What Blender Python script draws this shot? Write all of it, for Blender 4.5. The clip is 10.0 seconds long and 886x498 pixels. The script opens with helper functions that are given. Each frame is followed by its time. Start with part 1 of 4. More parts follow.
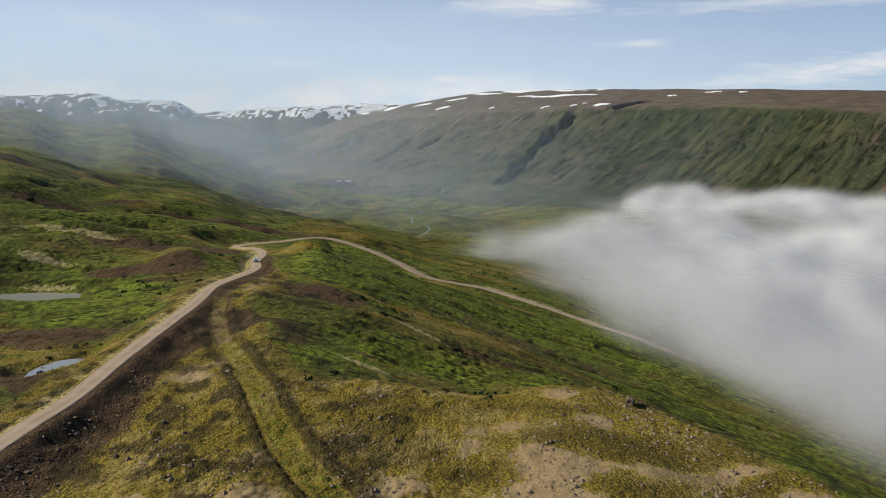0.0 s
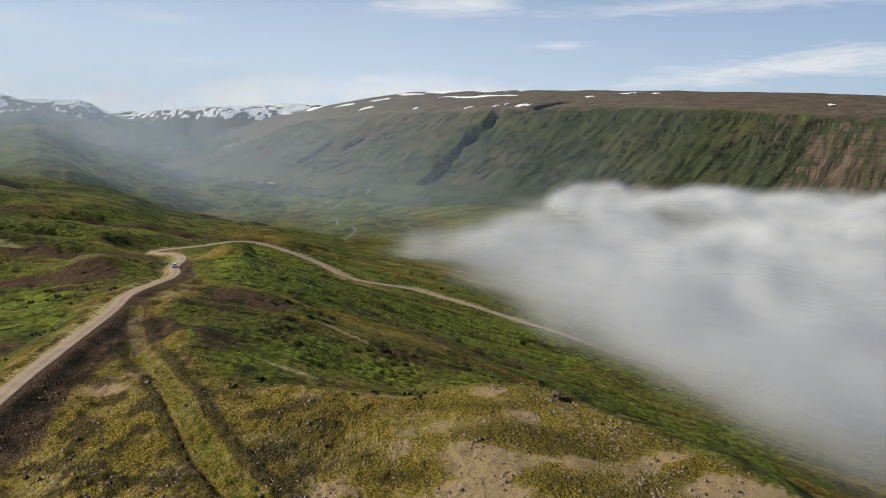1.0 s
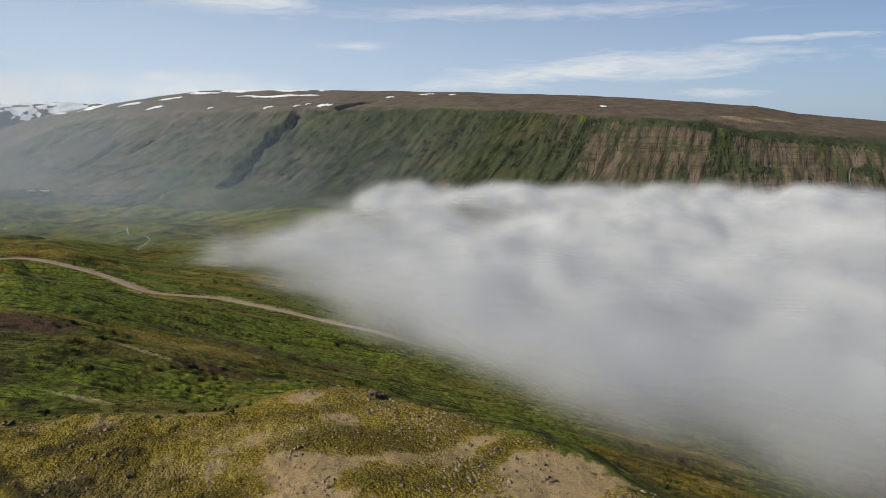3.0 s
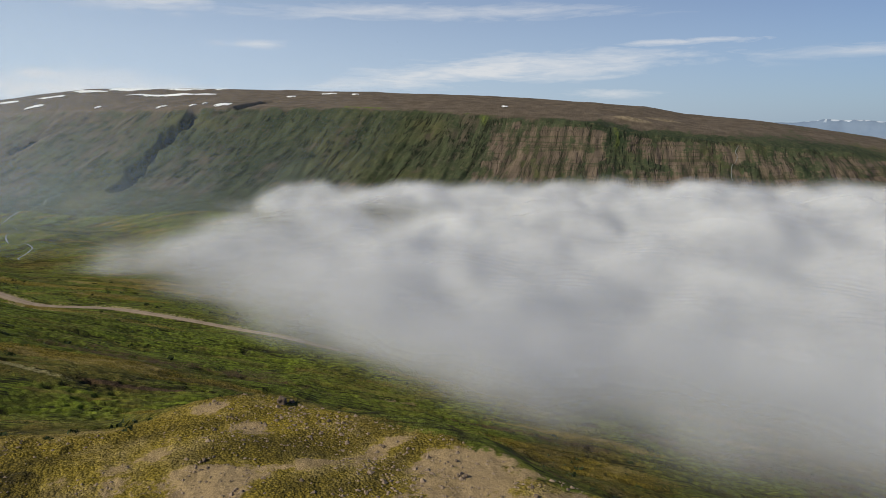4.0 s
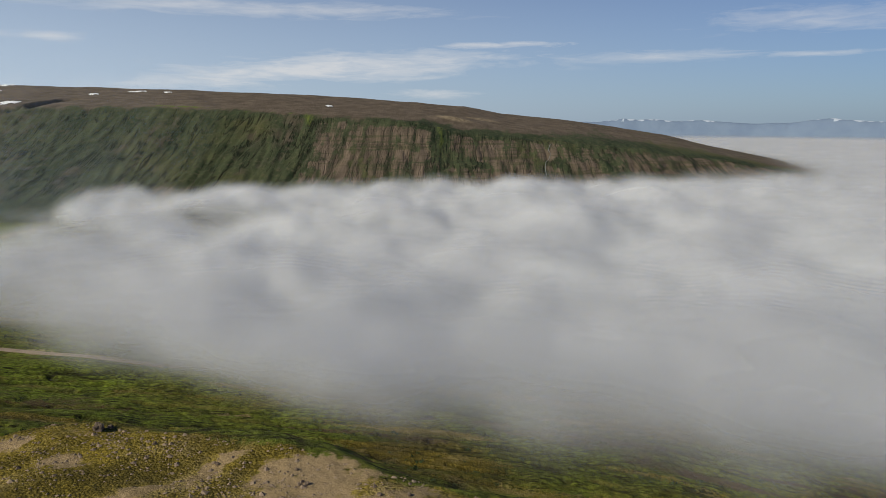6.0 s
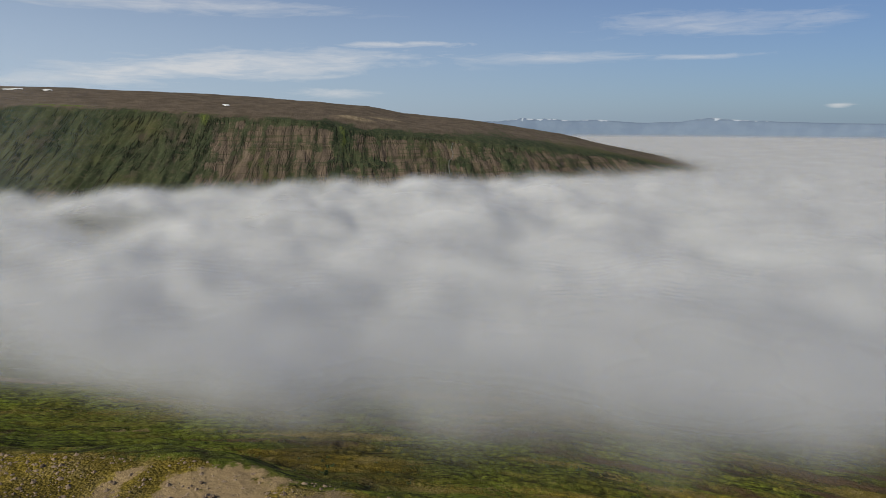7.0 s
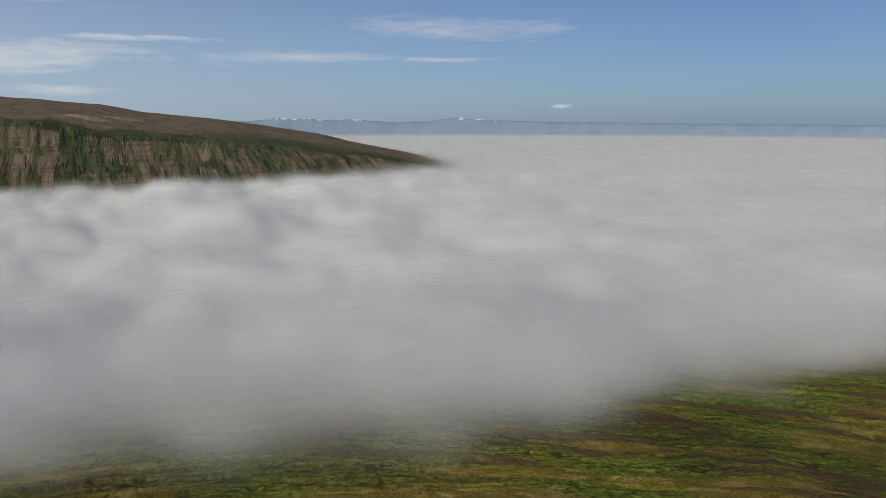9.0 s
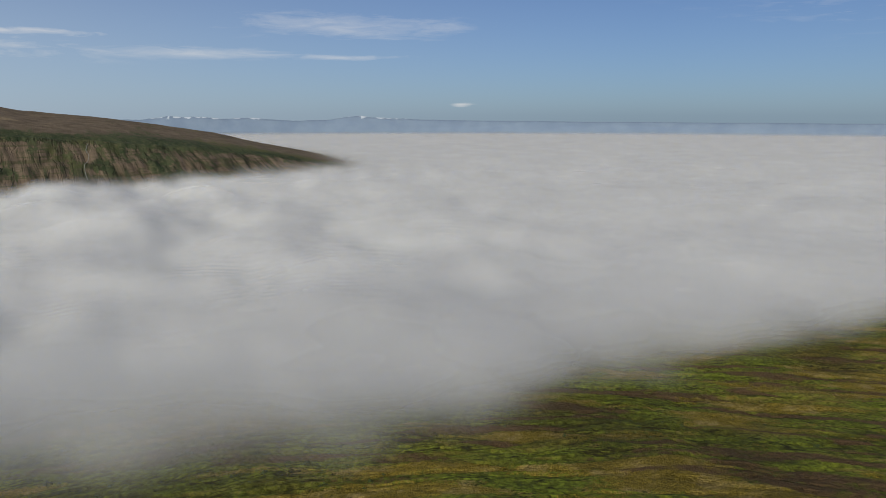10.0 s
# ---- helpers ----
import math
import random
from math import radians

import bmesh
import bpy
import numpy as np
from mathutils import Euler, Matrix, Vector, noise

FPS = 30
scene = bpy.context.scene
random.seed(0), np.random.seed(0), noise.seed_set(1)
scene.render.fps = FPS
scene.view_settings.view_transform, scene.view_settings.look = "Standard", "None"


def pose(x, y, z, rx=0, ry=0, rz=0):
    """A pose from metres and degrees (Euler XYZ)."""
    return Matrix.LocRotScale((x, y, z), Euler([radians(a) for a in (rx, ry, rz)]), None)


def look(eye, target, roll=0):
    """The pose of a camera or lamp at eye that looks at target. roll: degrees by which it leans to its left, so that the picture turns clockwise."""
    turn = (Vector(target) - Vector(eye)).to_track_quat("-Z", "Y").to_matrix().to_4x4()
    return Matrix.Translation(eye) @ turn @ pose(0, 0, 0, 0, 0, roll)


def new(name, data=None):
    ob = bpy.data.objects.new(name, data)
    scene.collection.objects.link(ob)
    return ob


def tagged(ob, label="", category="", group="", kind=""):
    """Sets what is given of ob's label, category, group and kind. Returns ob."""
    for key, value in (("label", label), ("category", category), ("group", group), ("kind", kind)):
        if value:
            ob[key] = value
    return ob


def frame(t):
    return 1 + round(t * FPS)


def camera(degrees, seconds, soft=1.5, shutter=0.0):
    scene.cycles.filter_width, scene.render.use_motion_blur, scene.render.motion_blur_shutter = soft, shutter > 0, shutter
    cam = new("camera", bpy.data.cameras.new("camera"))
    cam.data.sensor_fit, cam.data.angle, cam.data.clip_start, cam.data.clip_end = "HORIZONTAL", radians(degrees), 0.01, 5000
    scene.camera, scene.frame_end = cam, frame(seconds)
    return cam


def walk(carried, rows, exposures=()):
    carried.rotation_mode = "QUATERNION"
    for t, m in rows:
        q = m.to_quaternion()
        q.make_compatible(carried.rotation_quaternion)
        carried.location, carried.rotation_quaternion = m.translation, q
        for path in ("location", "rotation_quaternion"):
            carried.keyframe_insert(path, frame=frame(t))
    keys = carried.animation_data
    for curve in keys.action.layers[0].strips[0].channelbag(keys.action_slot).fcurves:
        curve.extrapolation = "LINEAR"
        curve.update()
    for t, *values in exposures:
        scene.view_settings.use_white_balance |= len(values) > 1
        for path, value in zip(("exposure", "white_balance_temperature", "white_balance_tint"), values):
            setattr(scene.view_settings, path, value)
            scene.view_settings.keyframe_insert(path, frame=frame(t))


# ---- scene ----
cam = camera(65.83, 10.0, soft=0.8)
# One turn to the right over 80 degrees from a nearly hovering spot: seconds, yaw, pitch, height
TURN = [(0.0, 0.0, -10.8, 200.0), (0.5, -2.78, -10.79, 200.05), (1.0, -6.25, -10.77, 200.1), (1.5, -10.1, -10.77, 200.15),
        (2.0, -14.02, -10.76, 200.2), (2.5, -18.19, -10.76, 200.25), (4.0, -30.28, -10.78, 200.45), (4.5, -33.83, -10.79, 200.5),
        (5.0, -37.32, -10.79, 200.55), (5.5, -40.89, -10.8, 200.6), (7.0, -52.56, -10.85, 200.6), (7.5, -57.23, -10.88, 200.6),
        (8.0, -62.72, -10.88, 200.55), (8.5, -67.8, -10.87, 200.5), (9.0, -72.51, -10.89, 200.45), (9.5, -76.8, -10.95, 200.4),
        (10.0, -80.58, -11.01, 200.4)]
walk(cam, [(t, pose(0, 0, z, 90 + p, 0, y)) for t, y, p, z in TURN], [(0, 0.12), (2.5, 0.08), (4.5, -0.06), (5.7, -0.14), (7, -0.2), (8, -0.2), (10, -0.17)])
scene.cycles.transparent_max_bounces = 48

# ---- light ----
SUN_AZ, SUN_EL = -80.0, 36.0          # degrees clockwise from +y, and above the horizon


def sky_world():
    w = bpy.data.worlds.new("sky")
    scene.world = w
    w.use_nodes = True
    n, l = w.node_tree.nodes, w.node_tree.links
    n.clear()
    sky = n.new("ShaderNodeTexSky")
    sky.sky_type, sky.sun_disc = "NISHITA", False
    sky.sun_elevation, sky.sun_rotation = radians(SUN_EL), radians(SUN_AZ)
    sky.altitude, sky.air_density, sky.dust_density, sky.ozone_density = 300, 1.0, 0.7, 1.5
    co = n.new("ShaderNodeTexCoord")
    sep = n.new("ShaderNodeSeparateXYZ")
    l.new(co.outputs["Generated"], sep.inputs[0])

    def op(kind, a, b=None, c=None):
        m = n.new("ShaderNodeMath")
        m.operation = kind
        for i, v in enumerate((a, b, c)):
            if v is None:
                continue
            if isinstance(v, (int, float)):
                m.inputs[i].default_value = v
            else:
                l.new(v, m.inputs[i])
        return m.outputs[0]

    # thin high clouds: azimuth and height in degrees, their half widths, how thick, and the tilt
    az = op("MULTIPLY", op("ARCTAN2", sep.outputs[0], sep.outputs[1]), 57.2958)
    el = op("MULTIPLY", op("ARCSINE", sep.outputs[2]), 57.2958)

    def ragged(sx, sy, detail, seed):
        put = n.new("ShaderNodeCombineXYZ")
        l.new(op("MULTIPLY", az, sx), put.inputs[0])
        l.new(op("MULTIPLY", el, sy), put.inputs[1])
        put.inputs[2].default_value = seed
        t = n.new("ShaderNodeTexNoise")
        t.inputs["Scale"].default_value, t.inputs["Detail"].default_value = 1.0, detail
        t.inputs["Roughness"].default_value, t.inputs["Distortion"].default_value = 0.6, 0.7
        l.new(put.outputs[0], t.inputs[0])
        return t.outputs[0]

    wide, fine = ragged(0.09, 0.55, 6, 3.1), ragged(0.35, 2.4, 6, 8.4)
    rough = op("SUBTRACT", op("ADD", op("MULTIPLY", wide, 1.1), op("MULTIPLY", fine, 0.9)), 0.5)
    high = 0.0
    for a0, e0, wa, we, thick, tilt in ((7.0, 8.7, 5.5, 0.9, 1.0, 0), (-15.6, 7.5, 4.5, 0.7, 0.5, -0.12), (-25, 6.8, 4.5, 0.9, 0.4, -0.2), (15.3, 5.7, 3.0, 0.35, 0.8, 0.02),
                                        (31, 3.7, 11, 1.0, 1.0, 0.085), (41, 4.3, 10, 1.1, 0.8, 0.03), (50, 5.8, 6, 0.3, 1.0, 0), (29, 8.3, 15, 0.6, 0.6, 0), (44, 2.0, 3.2, 0.35, 0.8, 0),
                                        (73.2, 7.0, 8, 0.9, 0.5, 0), (73.2, 4.6, 4.5, 0.22, 0.75, 0), (62, 4.7, 8, 0.4, 0.5, 0), (82, 0.85, 0.8, 0.2, 1.0, 0), (0.3, 3.2, 1.6, 0.4, 0.9, 0),
                                        (-12.8, 4.3, 3.5, 0.3, 0.6, 0), (-60, 8, 20, 2, 0.8, 0), (130, 8, 18, 2, 0.6, 0), (-140, 9, 24, 2, 0.8, 0)):
        da = op("MULTIPLY", op("SUBTRACT", az, a0), 1 / wa)
        de = op("MULTIPLY", op("SUBTRACT", op("SUBTRACT", el, e0), op("MULTIPLY", op("SUBTRACT", az, a0), tilt)), 1 / we)
        near = op("POWER", 2.718, op("MULTIPLY", op("ADD", op("MULTIPLY", da, da), op("MULTIPLY", de, de)), -1.0))
        veil_in = op("MULTIPLY", op("SUBTRACT", op("ADD", op("MULTIPLY", near, 0.6), rough), 0.66), 1.7 * thick)
        high = op("MAXIMUM", high, op("MULTIPLY", op("MAXIMUM", veil_in, 0.0), op("MINIMUM", op("MULTIPLY", near, 4.0), 1.0)))
    high = op("MINIMUM", high, 0.95)
    # a bank of small cumulus just above the horizon, and pale haze under it
    low = n.new("ShaderNodeTexNoise")
    low.inputs["Scale"].default_value, low.inputs["Detail"].default_value = 9, 7
    mp = n.new("ShaderNodeMapping")
    mp.inputs["Scale"].default_value = (1, 1, 3.2)
    l.new(co.outputs["Generated"], mp.inputs[0])
    l.new(mp.outputs[0], low.inputs[0])
    band = n.new("ShaderNodeMapRange")
    band.interpolation_type = "SMOOTHSTEP"
    band.inputs[1].default_value, band.inputs[2].default_value = 0.085, 0.02
    l.new(sep.outputs[2], band.inputs[0])
    cum = op("MULTIPLY", op("SUBTRACT", op("ADD", low.outputs[0], op("MULTIPLY", band.outputs[0], 0.24)), 0.56), 5.0)
    north = n.new("ShaderNodeMapRange")
    north.interpolation_type = "SMOOTHSTEP"
    north.inputs[1].default_value, north.inputs[2].default_value = 0.45, -0.05
    l.new(sep.outputs[0], north.inputs[0])
    cum = op("MULTIPLY", op("MULTIPLY", op("MINIMUM", op("MAXIMUM", cum, 0.0), 1.0), band.outputs[0]), north.outputs[0])
    veil = n.new("ShaderNodeMapRange")
    veil.interpolation_type = "SMOOTHSTEP"
    veil.inputs[1].default_value, veil.inputs[2].default_value = 0.42, -0.05
    l.new(sep.outputs[2], veil.inputs[0])
    pale = n.new("ShaderNodeMix")
    pale.data_type = "RGBA"
    glow = n.new("ShaderNodeMapRange")
    glow.inputs[1].default_value, glow.inputs[2].default_value = -0.75, 0.9
    glow.inputs[3].default_value, glow.inputs[4].default_value = 1.0, 0.22
    l.new(op("SUBTRACT", op("MULTIPLY", sep.outputs[0], 0.85), op("MULTIPLY", sep.outputs[1], 0.5)), glow.inputs[0])
    l.new(op("MULTIPLY", veil.outputs[0], glow.outputs[0]), pale.inputs["Factor"])
    tint = n.new("ShaderNodeMix")
    tint.data_type, tint.blend_type = "RGBA", "MULTIPLY"
    tint.inputs["Factor"].default_value = 1.0
    l.new(sky.outputs[0], tint.inputs["A"])
    tint.inputs["B"].default_value = (0.25, 0.40, 0.66, 1)
    l.new(tint.outputs["Result"], pale.inputs["A"])
    pale.inputs["B"].default_value = (6.4, 7.6, 9.0, 1)
    cover = op("MINIMUM", op("ADD", op("MULTIPLY", high, 0.72), op("MULTIPLY", cum, 0.9)), 0.9)
    mix = n.new("ShaderNodeMix")
    mix.data_type = "RGBA"
    l.new(cover, mix.inputs["Factor"])
    l.new(pale.outputs["Result"], mix.inputs["A"])
    mix.inputs["B"].default_value = (8.1, 8.0, 7.9, 1)
    bg = n.new("ShaderNodeBackground")
    bg.inputs["Strength"].default_value = 0.1
    out = n.new("ShaderNodeOutputWorld")
    l.new(mix.outputs["Result"], bg.inputs[0])
    l.new(bg.outputs[0], out.inputs[0])


sky_world()
sun = new("sun", bpy.data.lights.new("sun", "SUN"))
sun.data.energy, sun.data.angle, sun.data.color = 5.0, radians(0.55), (1.0, 0.92, 0.70)
sun_way = Vector((math.sin(radians(SUN_AZ)) * math.cos(radians(SUN_EL)), math.cos(radians(SUN_AZ)) * math.cos(radians(SUN_EL)), math.sin(radians(SUN_EL))))
sun.matrix_world = look(sun_way * 3000, (0, 0, 0))


# ---- noise and shapes in the plan ----
GRAD_X, GRAD_Y = np.cos(np.arange(1024) * (2 * np.pi / 1024)), np.sin(np.arange(1024) * (2 * np.pi / 1024))


def gnoise(x, y, seed=0):
    """Smooth gradient noise, about -1 to 1, for arrays."""
    xi, yi = np.floor(x), np.floor(y)
    xf, yf = x - xi, y - yi
    xi, yi = xi.astype(np.int64), yi.astype(np.int64)
    ux, uy = xf * xf * xf * (xf * (xf * 6 - 15) + 10), yf * yf * yf * (yf * (yf * 6 - 15) + 10)

    def corner(i, j):
        h = ((xi + i) * 374761393 + (yi + j) * 668265263 + seed * 144665) & 0x7FFFFFFF
        h = ((h ^ (h >> 13)) * 1274126177) & 0x7FFFFFFF
        h = (h ^ (h >> 16)) & 1023
        return GRAD_X[h] * (xf - i) + GRAD_Y[h] * (yf - j)

    a, b = corner(0, 0), corner(0, 1)
    a, b = a + ux * (corner(1, 0) - a), b + ux * (corner(1, 1) - b)
    return (a + uy * (b - a)) * 1.5


def fbm(x, y, size, octaves=4, seed=0, rough=0.5):
    out, amp, total = 0, 1.0, 0.0
    for k in range(octaves):
        out = out + amp * gnoise(x / size + 17.3 * k, y / size - 9.1 * k, seed + k)
        total += amp
        amp, size = amp * rough, size * 0.5
    return out / total


def smooth(a, b, v):
    t = np.clip((v - a) / (b - a), 0, 1)
    return t * t * (3 - 2 * t)


def blob(x, y, cx, cy, rx, ry, turn=0):
    """1 at the centre of an oval patch, 0 outside it."""
    c, s = math.cos(radians(turn)), math.sin(radians(turn))
    a, b = ((x - cx) * c + (y - cy) * s) / rx, (-(x - cx) * s + (y - cy) * c) / ry
    return np.exp(-(a * a + b * b) * 1.4)


def to_line(x, y, pts, reach=130.0):
    """Distance to a line of (x, y, z) points (past reach only a large number), the height of its nearest place, and the side (+ is to the right of its way)."""
    best, bz, side = np.full(x.shape, 1e4), np.zeros(x.shape), np.zeros(x.shape)
    p = np.array(pts, float)
    lo, hi = p.min(0) - reach, p.max(0) + reach
    pick = np.nonzero((x > lo[0]) & (x < hi[0]) & (y > lo[1]) & (y < hi[1]))
    px, py = x[pick], y[pick]
    b, h, w = np.full(px.shape, 1e4), np.zeros(px.shape), np.zeros(px.shape)
    for (ax, ay, az), (bx, by, bh) in zip(p[:-1], p[1:]):
        k = np.nonzero((px > min(ax, bx) - reach) & (px < max(ax, bx) + reach) & (py > min(ay, by) - reach) & (py < max(ay, by) + reach))[0]
        qx, qy = px[k] - ax, py[k] - ay
        dx, dy = bx - ax, by - ay
        t = np.clip((qx * dx + qy * dy) / (dx * dx + dy * dy), 0, 1)
        d = np.hypot(qx - t * dx, qy - t * dy)
        n = d < b[k]
        kn = k[n]
        b[kn], h[kn], w[kn] = d[n], (az + t * (bh - az))[n], np.sign(dy * qx - dx * qy)[n]
    best[pick], bz[pick], side[pick] = b, h, w
    return best, bz, side


def curve_points(ctrl, step=4.0):
    """A smooth line (Catmull-Rom) through control points, about step metres apart."""
    c = np.array(ctrl, float)
    c = np.vstack([2 * c[0] - c[1], c, 2 * c[-1] - c[-2]])
    out = []
    for i in range(1, len(c) - 2):
        n = max(2, int(np.linalg.norm(c[i + 1] - c[i]) / step))
        for k in range(n):
            t = k / n
            out.append(0.5 * (2 * c[i] + (c[i + 1] - c[i - 1]) * t + (2 * c[i - 1] - 5 * c[i] + 4 * c[i + 1] - c[i + 2]) * t * t
                              + (3 * c[i] - c[i - 1] - 3 * c[i + 1] + c[i + 2]) * t ** 3))
    return [tuple(p) for p in out + [c[-2]]]


# the gravel road: along the spur, round its end and down the far slope into the fog
ROAD = curve_points([(-84, -60, 141), (-84, 40, 141), (-83, 120, 140), (-81, 140, 140), (-82, 170, 140), (-82, 217, 140), (-85, 244, 139), (-83, 263, 138),
                     (-80.5, 279, 137), (-82, 294, 136), (-87, 311, 135), (-89, 330, 134), (-93, 345, 133), (-100, 355, 132.5), (-114, 372, 130), (-115, 386, 128.6),
                     (-97, 407, 127), (-82, 437, 124), (-64, 438, 121), (-33, 422, 113), (-8.5, 405, 105), (26, 405, 98), (55.6, 391, 92),
                     (88, 376, 84), (110, 369, 78), (160, 350, 62)])
# an old grassed-over track that leaves it
TRACK = curve_points([(-77, 228, 139), (-72, 211, 139.5), (-62, 185, 140), (-51, 165.6, 140), (-39.3, 140.6, 140), (-33.3, 128, 140), (-27.9, 116.6, 140), (-22.8, 108.6, 140), (-17.9, 102, 140), (-8, 84, 140)])
# the edge of the spur's stony top
EDGE = [(-92, 330, 0), (-66, 300, 0), (-60, 240, 0), (-57, 190, 0), (-45, 166, 0), (-30, 153, 0), (-11, 148, 0), (8, 143, 0), (23, 148, 0), (35, 151, 0),
        (43, 145, 0), (56, 123, 0), (67, 102, 0), (74, 88, 0), (80, 69, 0), (76, 36, 0), (50, -30, 0), (0, -90, 0), (-95, -90, 0), (-96, 100, 0), (-92, 330, 0)]
# the side ravine and lesser clefts, as (-u, s, 0) lines with depth and half width
CLEFTS = [([(1172, 2160, 0), (1190, 2085, 0), (1204, 2020, 0)], 58, 56), ([(1204, 2020, 0), (1248, 1990, 0), (1290, 1930, 0), (1336, 1905, 0)], 15, 24),
          ([(1352, 1975, 0), (1338, 1900, 0), (1362, 1850, 0), (1334, 1795, 0)], 56, 48), ([(1334, 1795, 0), (1345, 1750, 0), (1318, 1705, 0)], 26, 30),
          ([(1318, 1705, 0), (1326, 1650, 0), (1292, 1600, 0), (1285, 1530, 0)], 54, 50), ([(1666, 2012, 0), (1793, 1996, 0), (1880, 1930, 0)], 12, 22),
          ([(1880, 1940, 0), (1905, 1890, 0), (1915, 1810, 0)], 24, 38), ([(2074, 1900, 0), (2055, 1840, 0), (2040, 1700, 0)], 20, 34), ([(2440, 1960, 0), (2500, 1850, 0)], 14, 34)]
PONDS = [(-156, 252, 15, 5.5, 4, 133.2), (-105, 177, 4.6, 6.8, -15, 133.0)]
R2 = math.sqrt(0.5)


def inside(x, y, pts):
    odd = np.zeros(x.shape, bool)
    for (ax, ay, _), (bx, by, _) in zip(pts[:-1], pts[1:]):
        if ay != by:
            odd ^= ((ay > y) != (by > y)) & (x < (bx - ax) * (y - ay) / (by - ay) + ax)
    return odd


def hillside(x, y):
    """The near side of the valley and its floor."""
    s, u = (x + y) * R2, (x - y) * R2
    q = s + 0.45 * u + 130
    z = np.interp(q, [-3000, -1400, -600, -200, 0, 100, 200, 300, 450, 600, 800, 980, 1200], [330, 300, 245, 180, 150, 128, 108, 90, 64, 42, 15, 0, -4])
    z = z + 0.012 * np.clip(-u - 1200, 0, 3000) * smooth(700, 1000, q)
    r, a = np.hypot(x, y), np.degrees(np.arctan2(x, y))
    hills = np.interp(a, [-80, -45, -33, -30.7, -28.7, -26.5, -24.1, -22.5, -21.2, -17.9, -15, -11], [330, 265, 224, 212, 168, 152, 160, 134, 100, 44, 18, 6])
    hills = hills * (0.5 + 0.5 * smooth(1500, 2550, r + 140 * fbm(x, y, 600, 3, 6)))
    k = smooth(1000, 1650, r) * smooth(0, -8, a)
    z = z + (np.minimum(hills, z + 60) - z) * k
    # the slope falls away beyond the spur, so that the hills behind it show
    fall = np.interp(a, [-60, -34, -32, -30, -28, -26, -24, -22, -20, -18, -16, -14, -12, -10, -8, -6, -4, -2, 0, 4, 8], [0.5, 0.6, 0.6, 1.1, 1.6, 1.5, 1.2, 1.0, 0.9, 1.1, 1.5, 1.7, 1.6, 1.5, 1.2, 1.4, 1.7, 1.8, 1.5, 0.8, 0])
    z = z - r * np.tan(np.radians(fall)) * smooth(470, 900, r) * smooth(1900, 1250, r)
    far = smooth(400, 1500, np.hypot(x, y))
    land = smooth(1050, 800, q)
    z = z - 34 * smooth(850, 1250, r) * smooth(-450, -750, u) * smooth(250, 480, q) * smooth(1100, 800, q)
    z = z + land * (fbm(x, y, 330, 4, 5) * (10 + 26 * far) + fbm(s * 0.55, u * 1.3, 70, 4, 9) * (2.5 + 6 * far + 5 * smooth(-60, -220, x)))
    left = smooth(-40, -200, x) * smooth(1100, 500, r)
    z = z + left * (1.5 - 4.5 * np.abs(gnoise(x / 95 + 0.4 * gnoise(x / 60, y / 60, 11), y / 62, 10)))
    return z


def ridge_height(u):
    edge = np.interp(u, [-3400, -3150, -3000, -2850, -2700, -2528, -2200, -1954, -1067, -822, -579, -343, -81, 48, 237, 543, 800, 1000, 1300, 1700],
                     [0, 20, 65, 115, 160, 195, 218, 228, 236, 233, 225, 210, 196, 166, 148, 121, 86, 50, 0, -40])
    top = np.interp(u, [-4200, -3961, -3759, -3512, -3286, -2814, -2534, -2300, -1830, -1417, -877, -531, -274, 60, 203, 405, 603, 798, 991, 1182, 1459, 1700],
                    [0, 32, 128, 200, 233, 286, 316, 330, 331, 320, 304, 290, 272, 249, 221, 203, 175, 144, 103, 62, -9, -60])
    return edge, top


def opposite(x, y):
    """The long flat-topped mountain across the valley; -1000 where it is not."""
    s, u = (x + y) * R2, (x - y) * R2
    bend = 30 * gnoise(u / 420, u * 0 + 3.3, 21)
    edge, top = ridge_height(u)
    foot = 1440 + bend + 120 * smooth(-1200, -2600, u)
    t = (s - foot) / (560 - 60 * smooth(-900, 0, u))
    face = np.clip(t, 0, 1)
    z = edge * (0.30 * face + 0.70 * face ** 1.45) - 4
    z = z + (top - edge) * np.clip((s - foot - 545) / (2600 - foot - 545), 0, 1) ** 0.8
    steep = smooth(0.05, 0.3, t) * smooth(1.12, 0.9, t)
    # runnels down the face, slanting a little, and benches of rock across it
    ribs = 0.35 + 0.65 * smooth(-1650, -1150, u)
    su_, bow = u - 0.05 * s, 9 * gnoise(u / 90, s / 120, 30)
    run = fbm(su_ + bow, s * 0.09, 70, 4, 31, 0.6)
    z = z + steep * ribs * (run * 5 - 5 * smooth(0.30, 0.0, np.abs(gnoise((su_ + bow) / 44, s / 260, 33))) - 3 * smooth(0.3, 0.0, np.abs(gnoise((su_ + bow) / 21, s / 150, 34))))
    wall = smooth(-520, -250, u) * smooth(1250, 900, u)
    z = z + wall * steep * 2.2 * np.sin(z / 6.0 + 1.5 * gnoise(u / 160, s / 160, 8))
    z = z + 14 * blob(u, s, 20, 2110, 80, 50)
    z = z + smooth(0.8, 1.4, t) * (fbm(x, y, 300, 5, 41) * 9)
    # the side ravine
    jag = 10 * gnoise(s / 34, u / 34, 44) + 6 * gnoise(s / 13, u / 13, 45)
    cut = np.zeros_like(z)
    for line, depth, half in CLEFTS:
        d, _, _ = to_line(-u, s, line, 80)
        cut = np.maximum(cut, 1.15 * depth * np.clip(1 - (d + 0.6 * jag) / (0.55 * half), 0, 1) ** 0.6)
    z = z - np.minimum(cut, 70)
    return np.where(t > -0.02, z, -1000)


